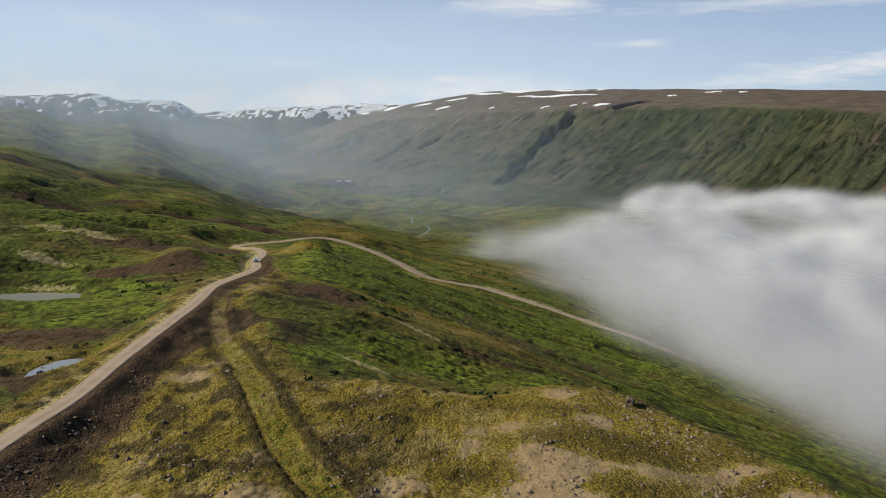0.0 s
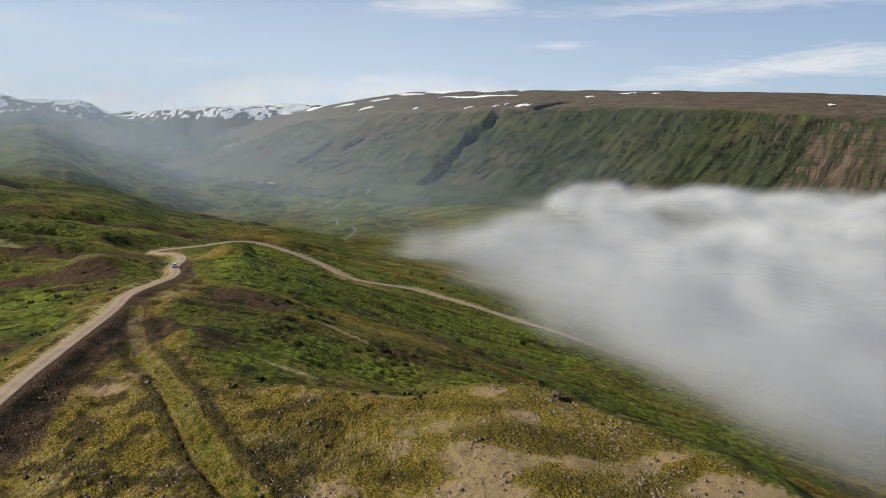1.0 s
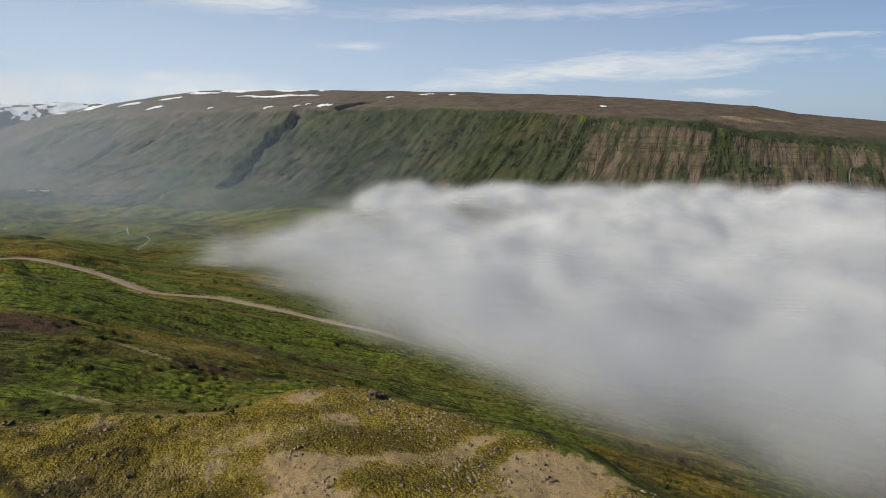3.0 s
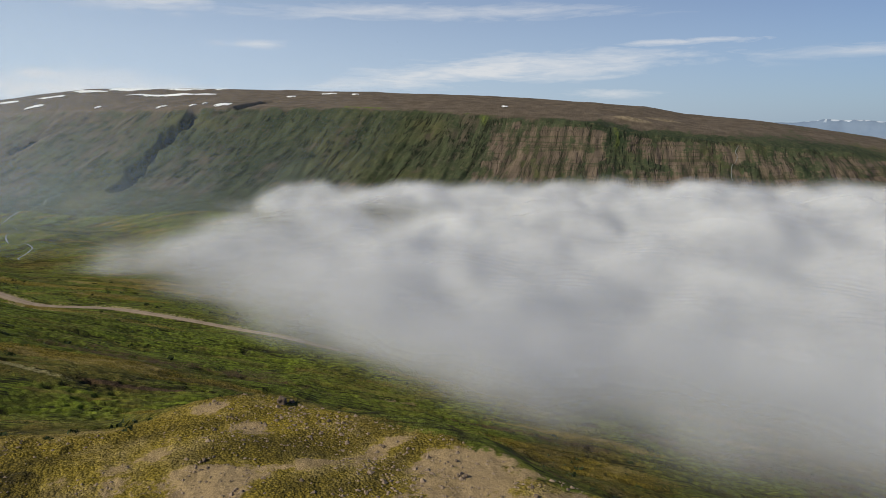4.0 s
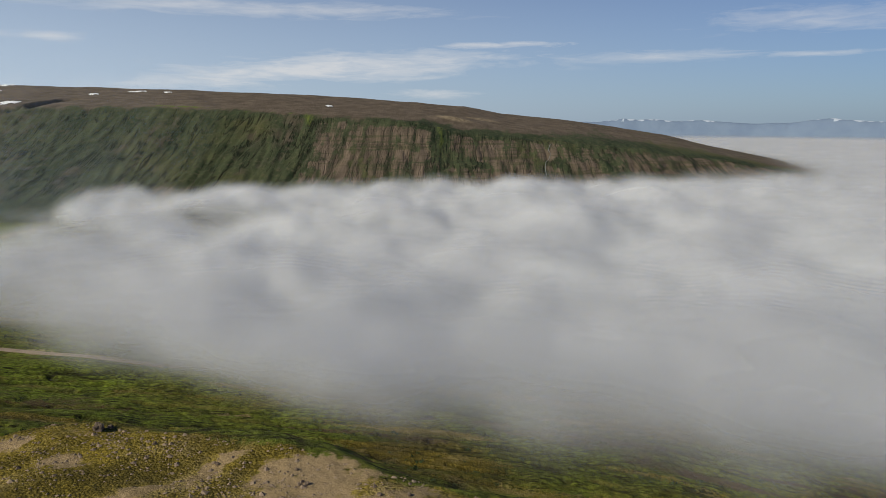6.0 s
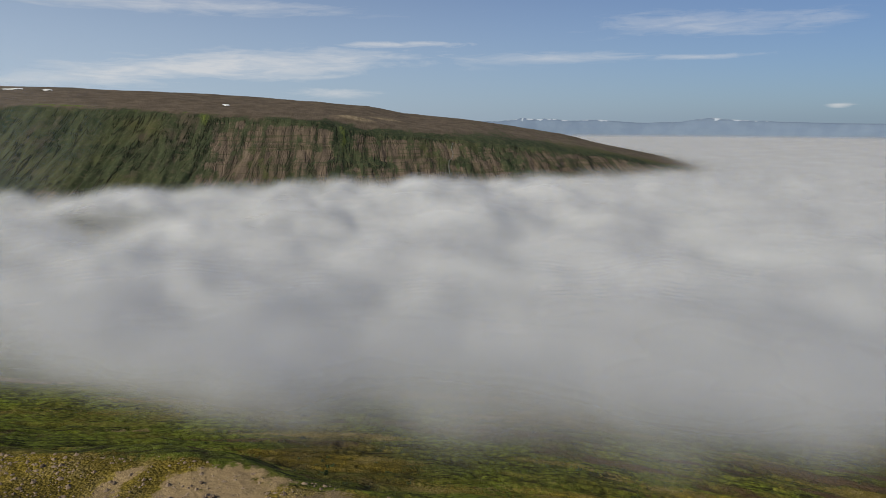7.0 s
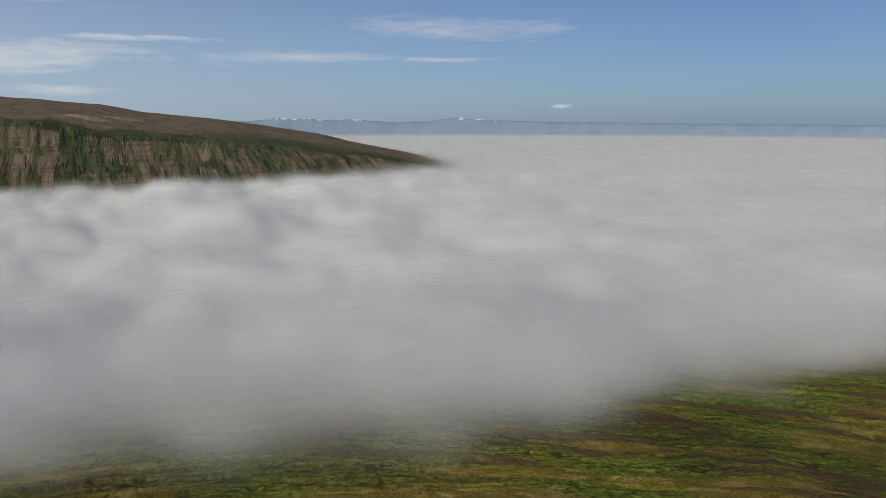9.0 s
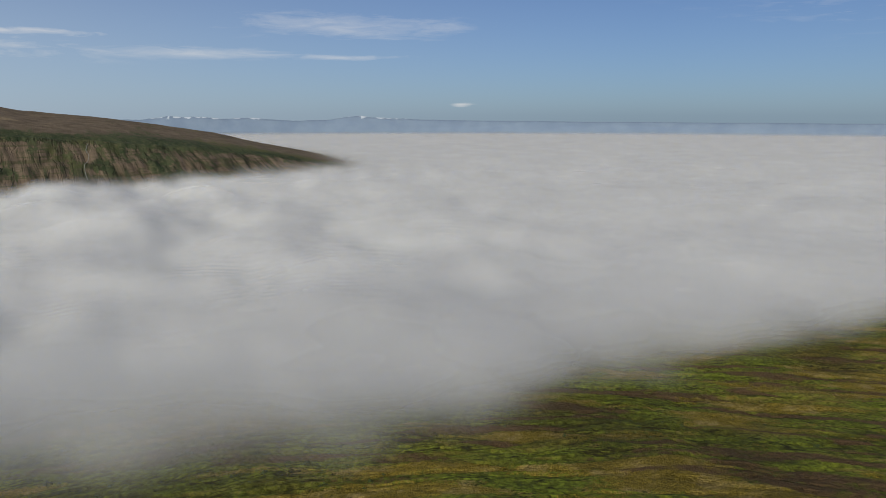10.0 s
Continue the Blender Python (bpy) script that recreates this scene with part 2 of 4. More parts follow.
def far_range(x, y):
    """Snow-flecked mountains at the head of the valley."""
    r, a = np.hypot(x, y), np.degrees(np.arctan2(x, y))
    lump = fbm(x, y, 600, 5, 51, 0.55) * 260
    spur = fbm(x, y, 260, 4, 52) * 16
    near = np.interp(a, [-75, -50, -36, -31, -29, -27, -26, -25, -23.5, -21, -19, -17, -14.5, -12], [420, 380, 312, 314, 322, 330, 322, 300, 262, 205, 160, 110, 50, 0])
    z1 = near * smooth(3150, 3950, r + lump) + spur * smooth(3100, 3400, r) * smooth(3900, 3700, r)
    mid = np.interp(a, [-60, -28, -23.5, -21.2, -20.6, -19.6, -18.2, -16.5, -14, -11], [306, 308, 310, 308, 296, 246, 205, 160, 90, 20])
    z2 = mid * smooth(3800, 4450, r + lump) + spur
    back = np.interp(a, [-30, -20, -17.7, -15.5, -13.8, -12, -10.3, -8, -6.6, -3, 2, 12], [250, 247, 251, 264, 278, 280, 287, 296, 307, 300, 290, 280])
    z3 = back * smooth(4250, 4820, r + 0.6 * lump) + spur * 0.6 * smooth(4800, 4500, r)
    return np.where(a < 12, np.maximum(np.maximum(z1, z2), z3) - 5, -1000)


def coast(x, y):
    """Low land and a few peaks beyond the sea of fog."""
    r, a = np.hypot(x, y), np.degrees(np.arctan2(x, y))
    z = 158 + 2 * gnoise(a / 5, a * 0, 61) - 6 * smooth(90, 115, a)
    peaks = np.interp(a, [55, 57, 59.2, 60.2, 61.5, 63, 65.5, 68, 71, 72.6, 73.9, 75.2, 78, 84, 95], [12, 14, 38, 30, 34, 24, 26, 10, 12, 30, 44, 30, 17, 8, 0])
    hump = fbm(a * 60, r, 110, 5, 62, 0.6) * 12 * smooth(82, 76, a)
    return np.where((a > 52) & (a < 140), (z + peaks + hump) * smooth(4820, 4960, r) - 30 * smooth(4900, 4700, r), -1000)


def terraces(x, y):
    """Broken dark banks and paler strips that follow the slope round the spur."""
    rho, th = np.hypot(x + 30, y + 30), np.arctan2(x + 30, y + 30)
    arc = th * (140 + 0.25 * rho)
    wob = 0.9 * gnoise(arc / 70, rho / 60, 76)
    n = gnoise(rho / 10 + wob + arc / 160, arc / 46, 75)
    m = gnoise(rho / 34 + wob * 0.6 + arc / 130, arc / 90, 78)
    cut = smooth(0.17, 0.0, np.abs(n - 0.12)) * smooth(-0.25, 0.15, gnoise(arc / 33, rho / 24, 79))
    crack = smooth(0.11, 0.02, np.abs(gnoise(rho / 5.5 + wob + arc / 120, arc / 27, 87) - 0.1)) * smooth(0.0, 0.3, gnoise(arc / 21, rho / 15, 88))
    cut = np.maximum(0.8 * cut, crack)
    return cut, fbm(rho * 1.0 + 12 * wob + arc * 0.15, arc * 0.2, 16, 4, 80), m


def terrain(x, y):
    x, y = np.asarray(x, float), np.asarray(y, float)
    z = hillside(x, y)
    near = np.hypot(x, y) < 900
    if near.any():
        nx, ny, nz = x[near], y[near], z[near]
        nz = nz + 15 * blob(nx, ny, -45, 350, 200, 210) + 7 * blob(nx, ny, -15, 225, 75, 60)
        # the spur on which the road runs
        d, _, _ = to_line(nx, ny, EDGE)
        d = np.where(inside(nx, ny, EDGE), -d, d)
        dw = d + fbm(nx, ny, 34, 3, 71) * 7
        top = 139.5 + 1.6 * fbm(nx, ny, 45, 3, 72) - 3.0 * smooth(60, 110, nx) - 2.5 * smooth(220, 330, ny)
        fall = np.where(dw < 0, 1.0, np.exp(-(np.clip(dw, 0, 999) / 40) ** 1.4))
        rim = smooth(-16, 0, dw)
        spur = nz + (np.maximum(top, nz - 3) - nz) * fall - 1.3 * rim * fall
        nz = spur
        # mounds and hollows beside the road
        for cx, cy, rx, ry, turn, h in [(-113, 296, 17, 15, 0, 7), (-136, 270, 19, 13, 20, 5), (-118, 262, 13, 11, 0, 4), (-170, 330, 40, 14, 10, 6), (-70, 341, 18, 5.5, -20, 6),
                                        (-60, 322, 13, 26, 10, 5), (-64, 232, 7, 20, 5, 2.5), (-50, 190, 9, 20, 15, 3), (-150, 385, 60, 18, 12, 3), (-240, 360, 50, 22, 0, 9),
                                        (-150, 470, 26, 20, 0, 5), (-84, 585, 75, 16, -14, 9), (-210, 560, 90, 24, 8, 9), (-330, 640, 110, 34, 10, 14), (44, 116, 9, 26, 35, -2.2),
                                        (18, 122, 22, 9, 10, 1.2), (66, 76, 11, 15, 20, 1.6), (-178, 300, 26, 8, 0, 3), (-320, 480, 70, 25, 10, 10)]:
            nz = nz + h * blob(nx, ny, cx, cy, rx, ry, turn)
        flat = smooth(0.12, 0.5, blob(nx, ny, -148, 225, 78, 62, 20)) * smooth(-92, -104, nx)
        nz = nz + (134.2 + 0.04 * (ny - 220) + 0.8 * fbm(nx, ny, 22, 3, 68) - nz) * 0.9 * flat
        # tussocks, hags and small lumps
        s, u = (nx + ny) * R2, (nx - ny) * R2
        close = smooth(520, 150, np.hypot(nx, ny))
        mossy = smooth(45, -15, nx) * smooth(16, 0, d)
        nz = nz + 1.0 * fbm(nx, ny, 17, 4, 73, 0.55) + close * (0.14 + 0.80 * mossy) * np.abs(fbm(nx, ny, 3.1, 3, 74, 0.6))
        nz = nz + mossy * 1.5 * smooth(0.1, 0.5, fbm(nx, ny, 13, 3, 70)) * np.abs(gnoise(nx / 4.5, ny / 4.5, 69))
        nz = nz - 1.7 * terraces(nx, ny)[0] * smooth(6, 40, d)
        # the road's bench, a ditch on its uphill side and the bank below it
        for line, half, soft, dig in ((ROAD, 3.3, 8.0, 0.0), (TRACK, 2.0, 3.5, 0.35)):
            e, ez, side = to_line(nx, ny, line, 40)
            w = smooth(half + soft + 16 * smooth(320, 360, ny) * (line is ROAD), half, e)
            if line is ROAD:
                ez = ez - 0.7 * smooth(3.2, 4.4, e) * smooth(7, 4.6, e) * (side < 0) - 2.4 * smooth(3.6, 11, e) * (side > 0) * (ny < 300)
                nz = nz + (ez - nz) * w
            else:
                nz = nz - dig * smooth(3, 1.8, e) - 0.6 * smooth(0.8, 0.2, np.abs(e - 3.1 + 0.5 * gnoise(nx / 5, ny / 5, 67))) * (side > 0) * (ny < 158) + 0.5 * smooth(3, 4.5, e) * smooth(7, 5, e) * (side < 0)
        e, _, side = to_line(nx, ny, ROAD, 40)
        nz = nz - 2.4 * smooth(3.4, 13, e) * smooth(36, 17, e) * (side > 0) * smooth(250, 200, ny)
        for cx, cy, rx, ry, turn, level in PONDS:
            k = blob(nx, ny, cx, cy, rx * 2.1, ry * 2.1, turn)
            deep = smooth(0.42, 0.8, k + 0.10 * gnoise(nx / 4, ny / 4, 77))
            nz = nz + (level + 0.55 - nz) * smooth(0.05, 0.4, k)
            nz = nz - 1.3 * deep
        z[near] = nz
    across = (x + y) * R2 > 1380
    if across.any():
        z[across] = np.maximum(z[across], opposite(x[across], y[across]))
    far = np.hypot(x, y) > 3000
    if far.any():
        z[far] = np.maximum(z[far], np.maximum(far_range(x[far], y[far]), coast(x[far], y[far])))
    return z


# the rim of the fog: up the near slope, round its tip and across the valley to the far foot
RIM = [(1500, -1700, 52), (800, -640, 54), (512, -232, 56), (432, -113, 60), (350, -37, 66), (285, 12, 76), (242, 37, 82), (200, 62, 86), (184, 112, 87), (178, 160, 86), (146, 195, 88), (130, 238, 88),
       (108, 300, 88), (78, 378, 86), (52, 500, 80), (34, 700, 66), (60, 840, 52), (133, 960, 46), (215, 1110, 42), (290, 1330, 40), (400, 1560, 40), (520, 1800, 40), (800, 2400, 40)]


def billow(x, y, size, seed):
    """Rounded heaps with creases between them, about -0.5 to 1."""
    wx, wy = x + 0.22 * size * gnoise(x / size * 1.3, y / size * 1.3, seed + 1), y + 0.22 * size * gnoise(x / size * 1.3, y / size * 1.3, seed + 2)
    return 2.2 * np.sqrt(gnoise(wx / size, wy / size, seed) ** 2 + 0.012) - 0.55


def fog_top(x, y):
    """Height of the top of the fog bank, and how far a place lies inside it (0 to 1)."""
    s, u = (x + y) * R2, (x - y) * R2
    r = np.hypot(x, y)
    d, _, side = to_line(x, y, RIM, 7000)
    d = d * side
    near = [1 / ((x - ax) ** 2 + (y - ay) ** 2 + 3600) for ax, ay, _ in RIM]
    ze = sum(w * p[2] for w, p in zip(near, RIM)) / sum(near)
    head = smooth(420, 850, y)
    lobes = (34 + 60 * head) * fbm(x, y, 95, 3, 81, 0.55) + 60 * head * fbm(x, y, 260, 2, 80)
    body = smooth(-22 - 25 * head, 58 + 50 * head, d + lobes)
    heap = smooth(0, 320, d) * smooth(4200, 1700, r)
    calm = 0.12 + 0.88 * smooth(3600, 1500, r) * (1 - 0.55 * smooth(200, 900, u))
    zone = smooth(780, 1030, s) * smooth(80, -420, u)
    puff = (15 * billow(x, y, 330, 82) + 8.5 * billow(x, y, 150, 85) + 3.2 * billow(x, y, 66, 88) * smooth(2200, 900, r)) * (0.35 + 0.65 * heap) + 9 * gnoise(x / 520, y / 520, 86)
    hole = zone * np.clip(0.35 + 1.5 * fbm(x, y, 190, 3, 87), 0, 1)
    puff = puff + 11 * billow(x, y, 130, 78) * smooth(1000, 1350, s) * smooth(2400, 1700, r)
    z = 50 + np.clip(r - 2200, 0, 3000) * 0.0118 + (ze - 50) * np.exp(-(np.clip(d, 0, 9e3) / 300) ** 1.3) + calm * puff - 15 * zone
    return z, body * (1 - 0.9 * hole)


# ---- materials ----
def material(name):
    m = bpy.data.materials.new(name)
    m.use_nodes = True
    n, l = m.node_tree.nodes, m.node_tree.links
    n.clear()
    out = n.new("ShaderNodeOutputMaterial")
    return m, n, l, out


class Nodes:
    """Short ways to wire a node tree."""

    def __init__(self, n, l):
        self.n, self.l = n, l
        self.co = n.new("ShaderNodeTexCoord").outputs["Object"]

    def put(self, socket, v):
        if isinstance(v, (int, float)):
            socket.default_value = v
        elif isinstance(v, tuple):
            socket.default_value = (*v, 1) if len(v) == 3 and socket.type == "RGBA" else v
        else:
            self.l.new(v, socket)

    def noise(self, scale, detail=4, rough=0.55, stretch=None, distort=0.0):
        t = self.n.new("ShaderNodeTexNoise")
        t.inputs["Scale"].default_value, t.inputs["Detail"].default_value = scale, detail
        t.inputs["Roughness"].default_value, t.inputs["Distortion"].default_value = rough, distort
        if stretch:
            mp = self.n.new("ShaderNodeMapping")
            mp.vector_type = "TEXTURE"
            mp.inputs["Scale"].default_value = [1 / v for v in stretch[:3]]
            mp.inputs["Rotation"].default_value[2] = radians(stretch[3]) if len(stretch) > 3 else 0
            self.l.new(self.co, mp.inputs[0])
            self.l.new(mp.outputs[0], t.inputs[0])
        else:
            self.l.new(self.co, t.inputs[0])
        return t.outputs[0]

    def cells(self, scale, stretch=None):
        """Distance from the nearest lump's middle, and the lump's own random value."""
        t = self.n.new("ShaderNodeTexVoronoi")
        t.inputs["Scale"].default_value = scale
        warp = self.n.new("ShaderNodeTexNoise")
        warp.inputs["Scale"].default_value = scale * 0.8
        self.l.new(self.co, warp.inputs[0])
        mix = self.n.new("ShaderNodeVectorMath")
        mix.operation = "MULTIPLY_ADD"
        self.l.new(warp.outputs["Color"], mix.inputs[0])
        mix.inputs[1].default_value = [0.9 / scale] * 3
        self.l.new(self.co, mix.inputs[2])
        self.l.new(mix.outputs[0], t.inputs["Vector"])
        sep = self.n.new("ShaderNodeSeparateColor")
        self.l.new(t.outputs["Color"], sep.inputs[0])
        return t.outputs["Distance"], sep.outputs[0]

    def ramp(self, v, lo, hi, a=0.0, b=1.0):
        r = self.n.new("ShaderNodeMapRange")
        r.interpolation_type = "SMOOTHSTEP"
        for i, x in enumerate((v, lo, hi, a, b)):
            self.put(r.inputs[i], x)
        return r.outputs[0]

    def math(self, kind, a, b=0.0):
        m = self.n.new("ShaderNodeMath")
        m.operation = kind
        self.put(m.inputs[0], a)
        self.put(m.inputs[1], b)
        return m.outputs[0]

    def mix(self, f, a, b, blend="MIX"):
        m = self.n.new("ShaderNodeMix")
        m.data_type, m.blend_type = "RGBA", blend
        self.put(m.inputs["Factor"], f)
        self.put(m.inputs["A"], a)
        self.put(m.inputs["B"], b)
        return m.outputs["Result"]

    def bump(self, h, strength, dist):
        b = self.n.new("ShaderNodeBump")
        b.inputs["Strength"].default_value, b.inputs["Distance"].default_value = strength, dist
        self.l.new(h, b.inputs["Height"])
        return b.outputs[0]

    def attr(self, name):
        a = self.n.new("ShaderNodeAttribute")
        a.attribute_name = name
        return a

    def surface(self, out, colour, rough=0.9, normal=None, spec=0.2):
        p = self.n.new("ShaderNodeBsdfPrincipled")
        self.put(p.inputs["Base Color"], colour)
        self.put(p.inputs["Roughness"], rough)
        p.inputs["Specular IOR Level"].default_value = spec
        if normal:
            self.l.new(normal, p.inputs["Normal"])
        self.l.new(p.outputs[0], out.inputs[0])
        return p


def ground_material():
    m, n, l, out = material("hillside turf, moss and gravel")
    k = Nodes(n, l)
    sep = n.new("ShaderNodeSeparateColor")
    l.new(k.attr("cover").outputs["Color"], sep.inputs[0])
    bare, moss, lush = sep.outputs
    big, mid, fine = k.noise(0.014, 5), k.noise(0.09, 8, 0.66), k.noise(0.7, 8, 0.72)
    speck = k.noise(2.6, 4, 0.75)
    streak = k.noise(0.05, 6, 0.62, (0.25, 1.0, 1.0, -55))
    lump, own = k.cells(1.9)
    tuft, tuft_own = k.cells(0.42)
    pebble, pebble_own = k.cells(8.0)
    # shade in gaps between lumps, tufts and pebbles is painted into the colours
    gap_shade = k.math("MULTIPLY", k.ramp(lump, 0.34, 0.7), k.ramp(mid, 0.62, 0.4, 0.5, 1.0))
    grass = k.mix(k.ramp(mid, 0.38, 0.62), (0.085, 0.108, 0.013), (0.165, 0.195, 0.024))
    grass = k.mix(k.ramp(big, 0.46, 0.64), grass, k.mix(k.ramp(fine, 0.35, 0.65), (0.098, 0.076, 0.020), (0.21, 0.165, 0.038)))
    grass = k.mix(k.math("MULTIPLY", k.ramp(streak, 0.54, 0.66), 0.6), grass, (0.040, 0.034, 0.011))
    bright = k.mix(k.ramp(fine, 0.3, 0.7), (0.115, 0.158, 0.013), (0.215, 0.265, 0.026))
    grass = k.mix(k.math("MULTIPLY", lush, k.ramp(mid, 0.34, 0.54)), grass, bright)
    grass = k.mix(k.math("MULTIPLY", k.ramp(tuft_own, 0.3, 1.0), 0.3), grass, (0.060, 0.056, 0.012))
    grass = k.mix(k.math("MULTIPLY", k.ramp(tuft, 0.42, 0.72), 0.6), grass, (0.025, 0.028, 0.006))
    mossy = k.mix(own, (0.175, 0.132, 0.018), (0.28, 0.212, 0.034))
    mossy = k.mix(k.ramp(mid, 0.46, 0.66), mossy, k.mix(own, (0.24, 0.180, 0.060), (0.38, 0.292, 0.115)))
    mossy = k.mix(k.math("MULTIPLY", k.ramp(fine, 0.54, 0.7), 0.55), mossy, (0.062, 0.050, 0.012))
    mossy = k.mix(k.math("MULTIPLY", gap_shade, 0.6), mossy, (0.030, 0.024, 0.006))
    stone = k.mix(pebble_own, (0.25, 0.180, 0.095), (0.44, 0.325, 0.185))
    stone = k.mix(k.math("MULTIPLY", k.ramp(mid, 0.5, 0.66), 0.5), stone, (0.20, 0.145, 0.060))
    stone = k.mix(k.math("MULTIPLY", k.ramp(pebble, 0.42, 0.75), 0.55), stone, (0.085, 0.058, 0.034))
    # thin broken banks that run round the spur, drawn as dark lines
    walk_round = n.new("ShaderNodeCombineXYZ")
    l.new(k.math("MULTIPLY", k.attr("out").outputs["Fac"], 0.13), walk_round.inputs[0])
    l.new(k.math("MULTIPLY", k.attr("round").outputs["Fac"], 0.022), walk_round.inputs[1])
    bank = n.new("ShaderNodeTexNoise")
    bank.inputs["Scale"].default_value, bank.inputs["Detail"].default_value, bank.inputs["Roughness"].default_value = 1.0, 4, 0.6
    l.new(walk_round.outputs[0], bank.inputs[0])
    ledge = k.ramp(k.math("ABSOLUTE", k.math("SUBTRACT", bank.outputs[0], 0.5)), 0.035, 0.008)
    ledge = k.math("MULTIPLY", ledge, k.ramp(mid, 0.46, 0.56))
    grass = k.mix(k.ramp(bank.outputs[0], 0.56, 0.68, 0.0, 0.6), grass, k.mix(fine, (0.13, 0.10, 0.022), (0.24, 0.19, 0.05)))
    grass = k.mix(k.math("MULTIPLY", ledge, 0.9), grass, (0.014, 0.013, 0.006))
    earth = k.mix(k.ramp(speck, 0.36, 0.66), (0.034, 0.023, 0.014), (0.150, 0.090, 0.047))
    earth = k.mix(k.math("MULTIPLY", k.ramp(fine, 0.5, 0.68), 0.5), earth, (0.060, 0.052, 0.016))
    hay = k.mix(k.ramp(fine, 0.32, 0.68), (0.21, 0.175, 0.062), (0.44, 0.38, 0.18))
    wob = k.math("ADD", k.math("MULTIPLY", k.math("SUBTRACT", mid, 0.5), 1.0), k.math("MULTIPLY", k.math("SUBTRACT", fine, 0.5), 0.9))
    c = k.mix(k.ramp(k.math("ADD", moss, k.math("MULTIPLY", k.math("SUBTRACT", fine, 0.5), 0.9)), 0.38, 0.56), grass, mossy)
    c = k.mix(k.ramp(k.math("ADD", k.attr("straw").outputs["Fac"], wob), 0.45, 0.62), c, hay)
    c = k.mix(k.ramp(k.math("ADD", bare, wob), 0.42, 0.58), c, stone)
    c = k.mix(k.ramp(k.math("ADD", k.attr("soil").outputs["Fac"], k.math("MULTIPLY", wob, 0.8)), 0.40, 0.62), c, earth)
    dark_ground = k.math("MULTIPLY", k.attr("dark_ground").outputs["Fac"], k.ramp(fine, 0.66, 0.42, 0.6, 1.0))
    c = k.mix(k.math("MULTIPLY", dark_ground, 0.92), c, (0.022, 0.019, 0.009))
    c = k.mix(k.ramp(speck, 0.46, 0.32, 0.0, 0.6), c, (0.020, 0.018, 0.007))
    h = k.math("ADD", k.math("MULTIPLY", fine, k.ramp(bare, 0.2, 0.7, 0.55, 0.16)), k.math("SUBTRACT", k.math("MULTIPLY", mid, 0.6), k.math("ADD", k.math("MULTIPLY", k.math("MULTIPLY", lump, moss), k.ramp(bare, 0.25, 0.55, 0.45, 0.05)), k.math("MULTIPLY", k.math("MULTIPLY", tuft, k.math("SUBTRACT", 1.0, bare)), 0.45))))
    k.surface(out, c, 0.95, k.bump(h, 1.0, 1.1), 0.1)
    return m


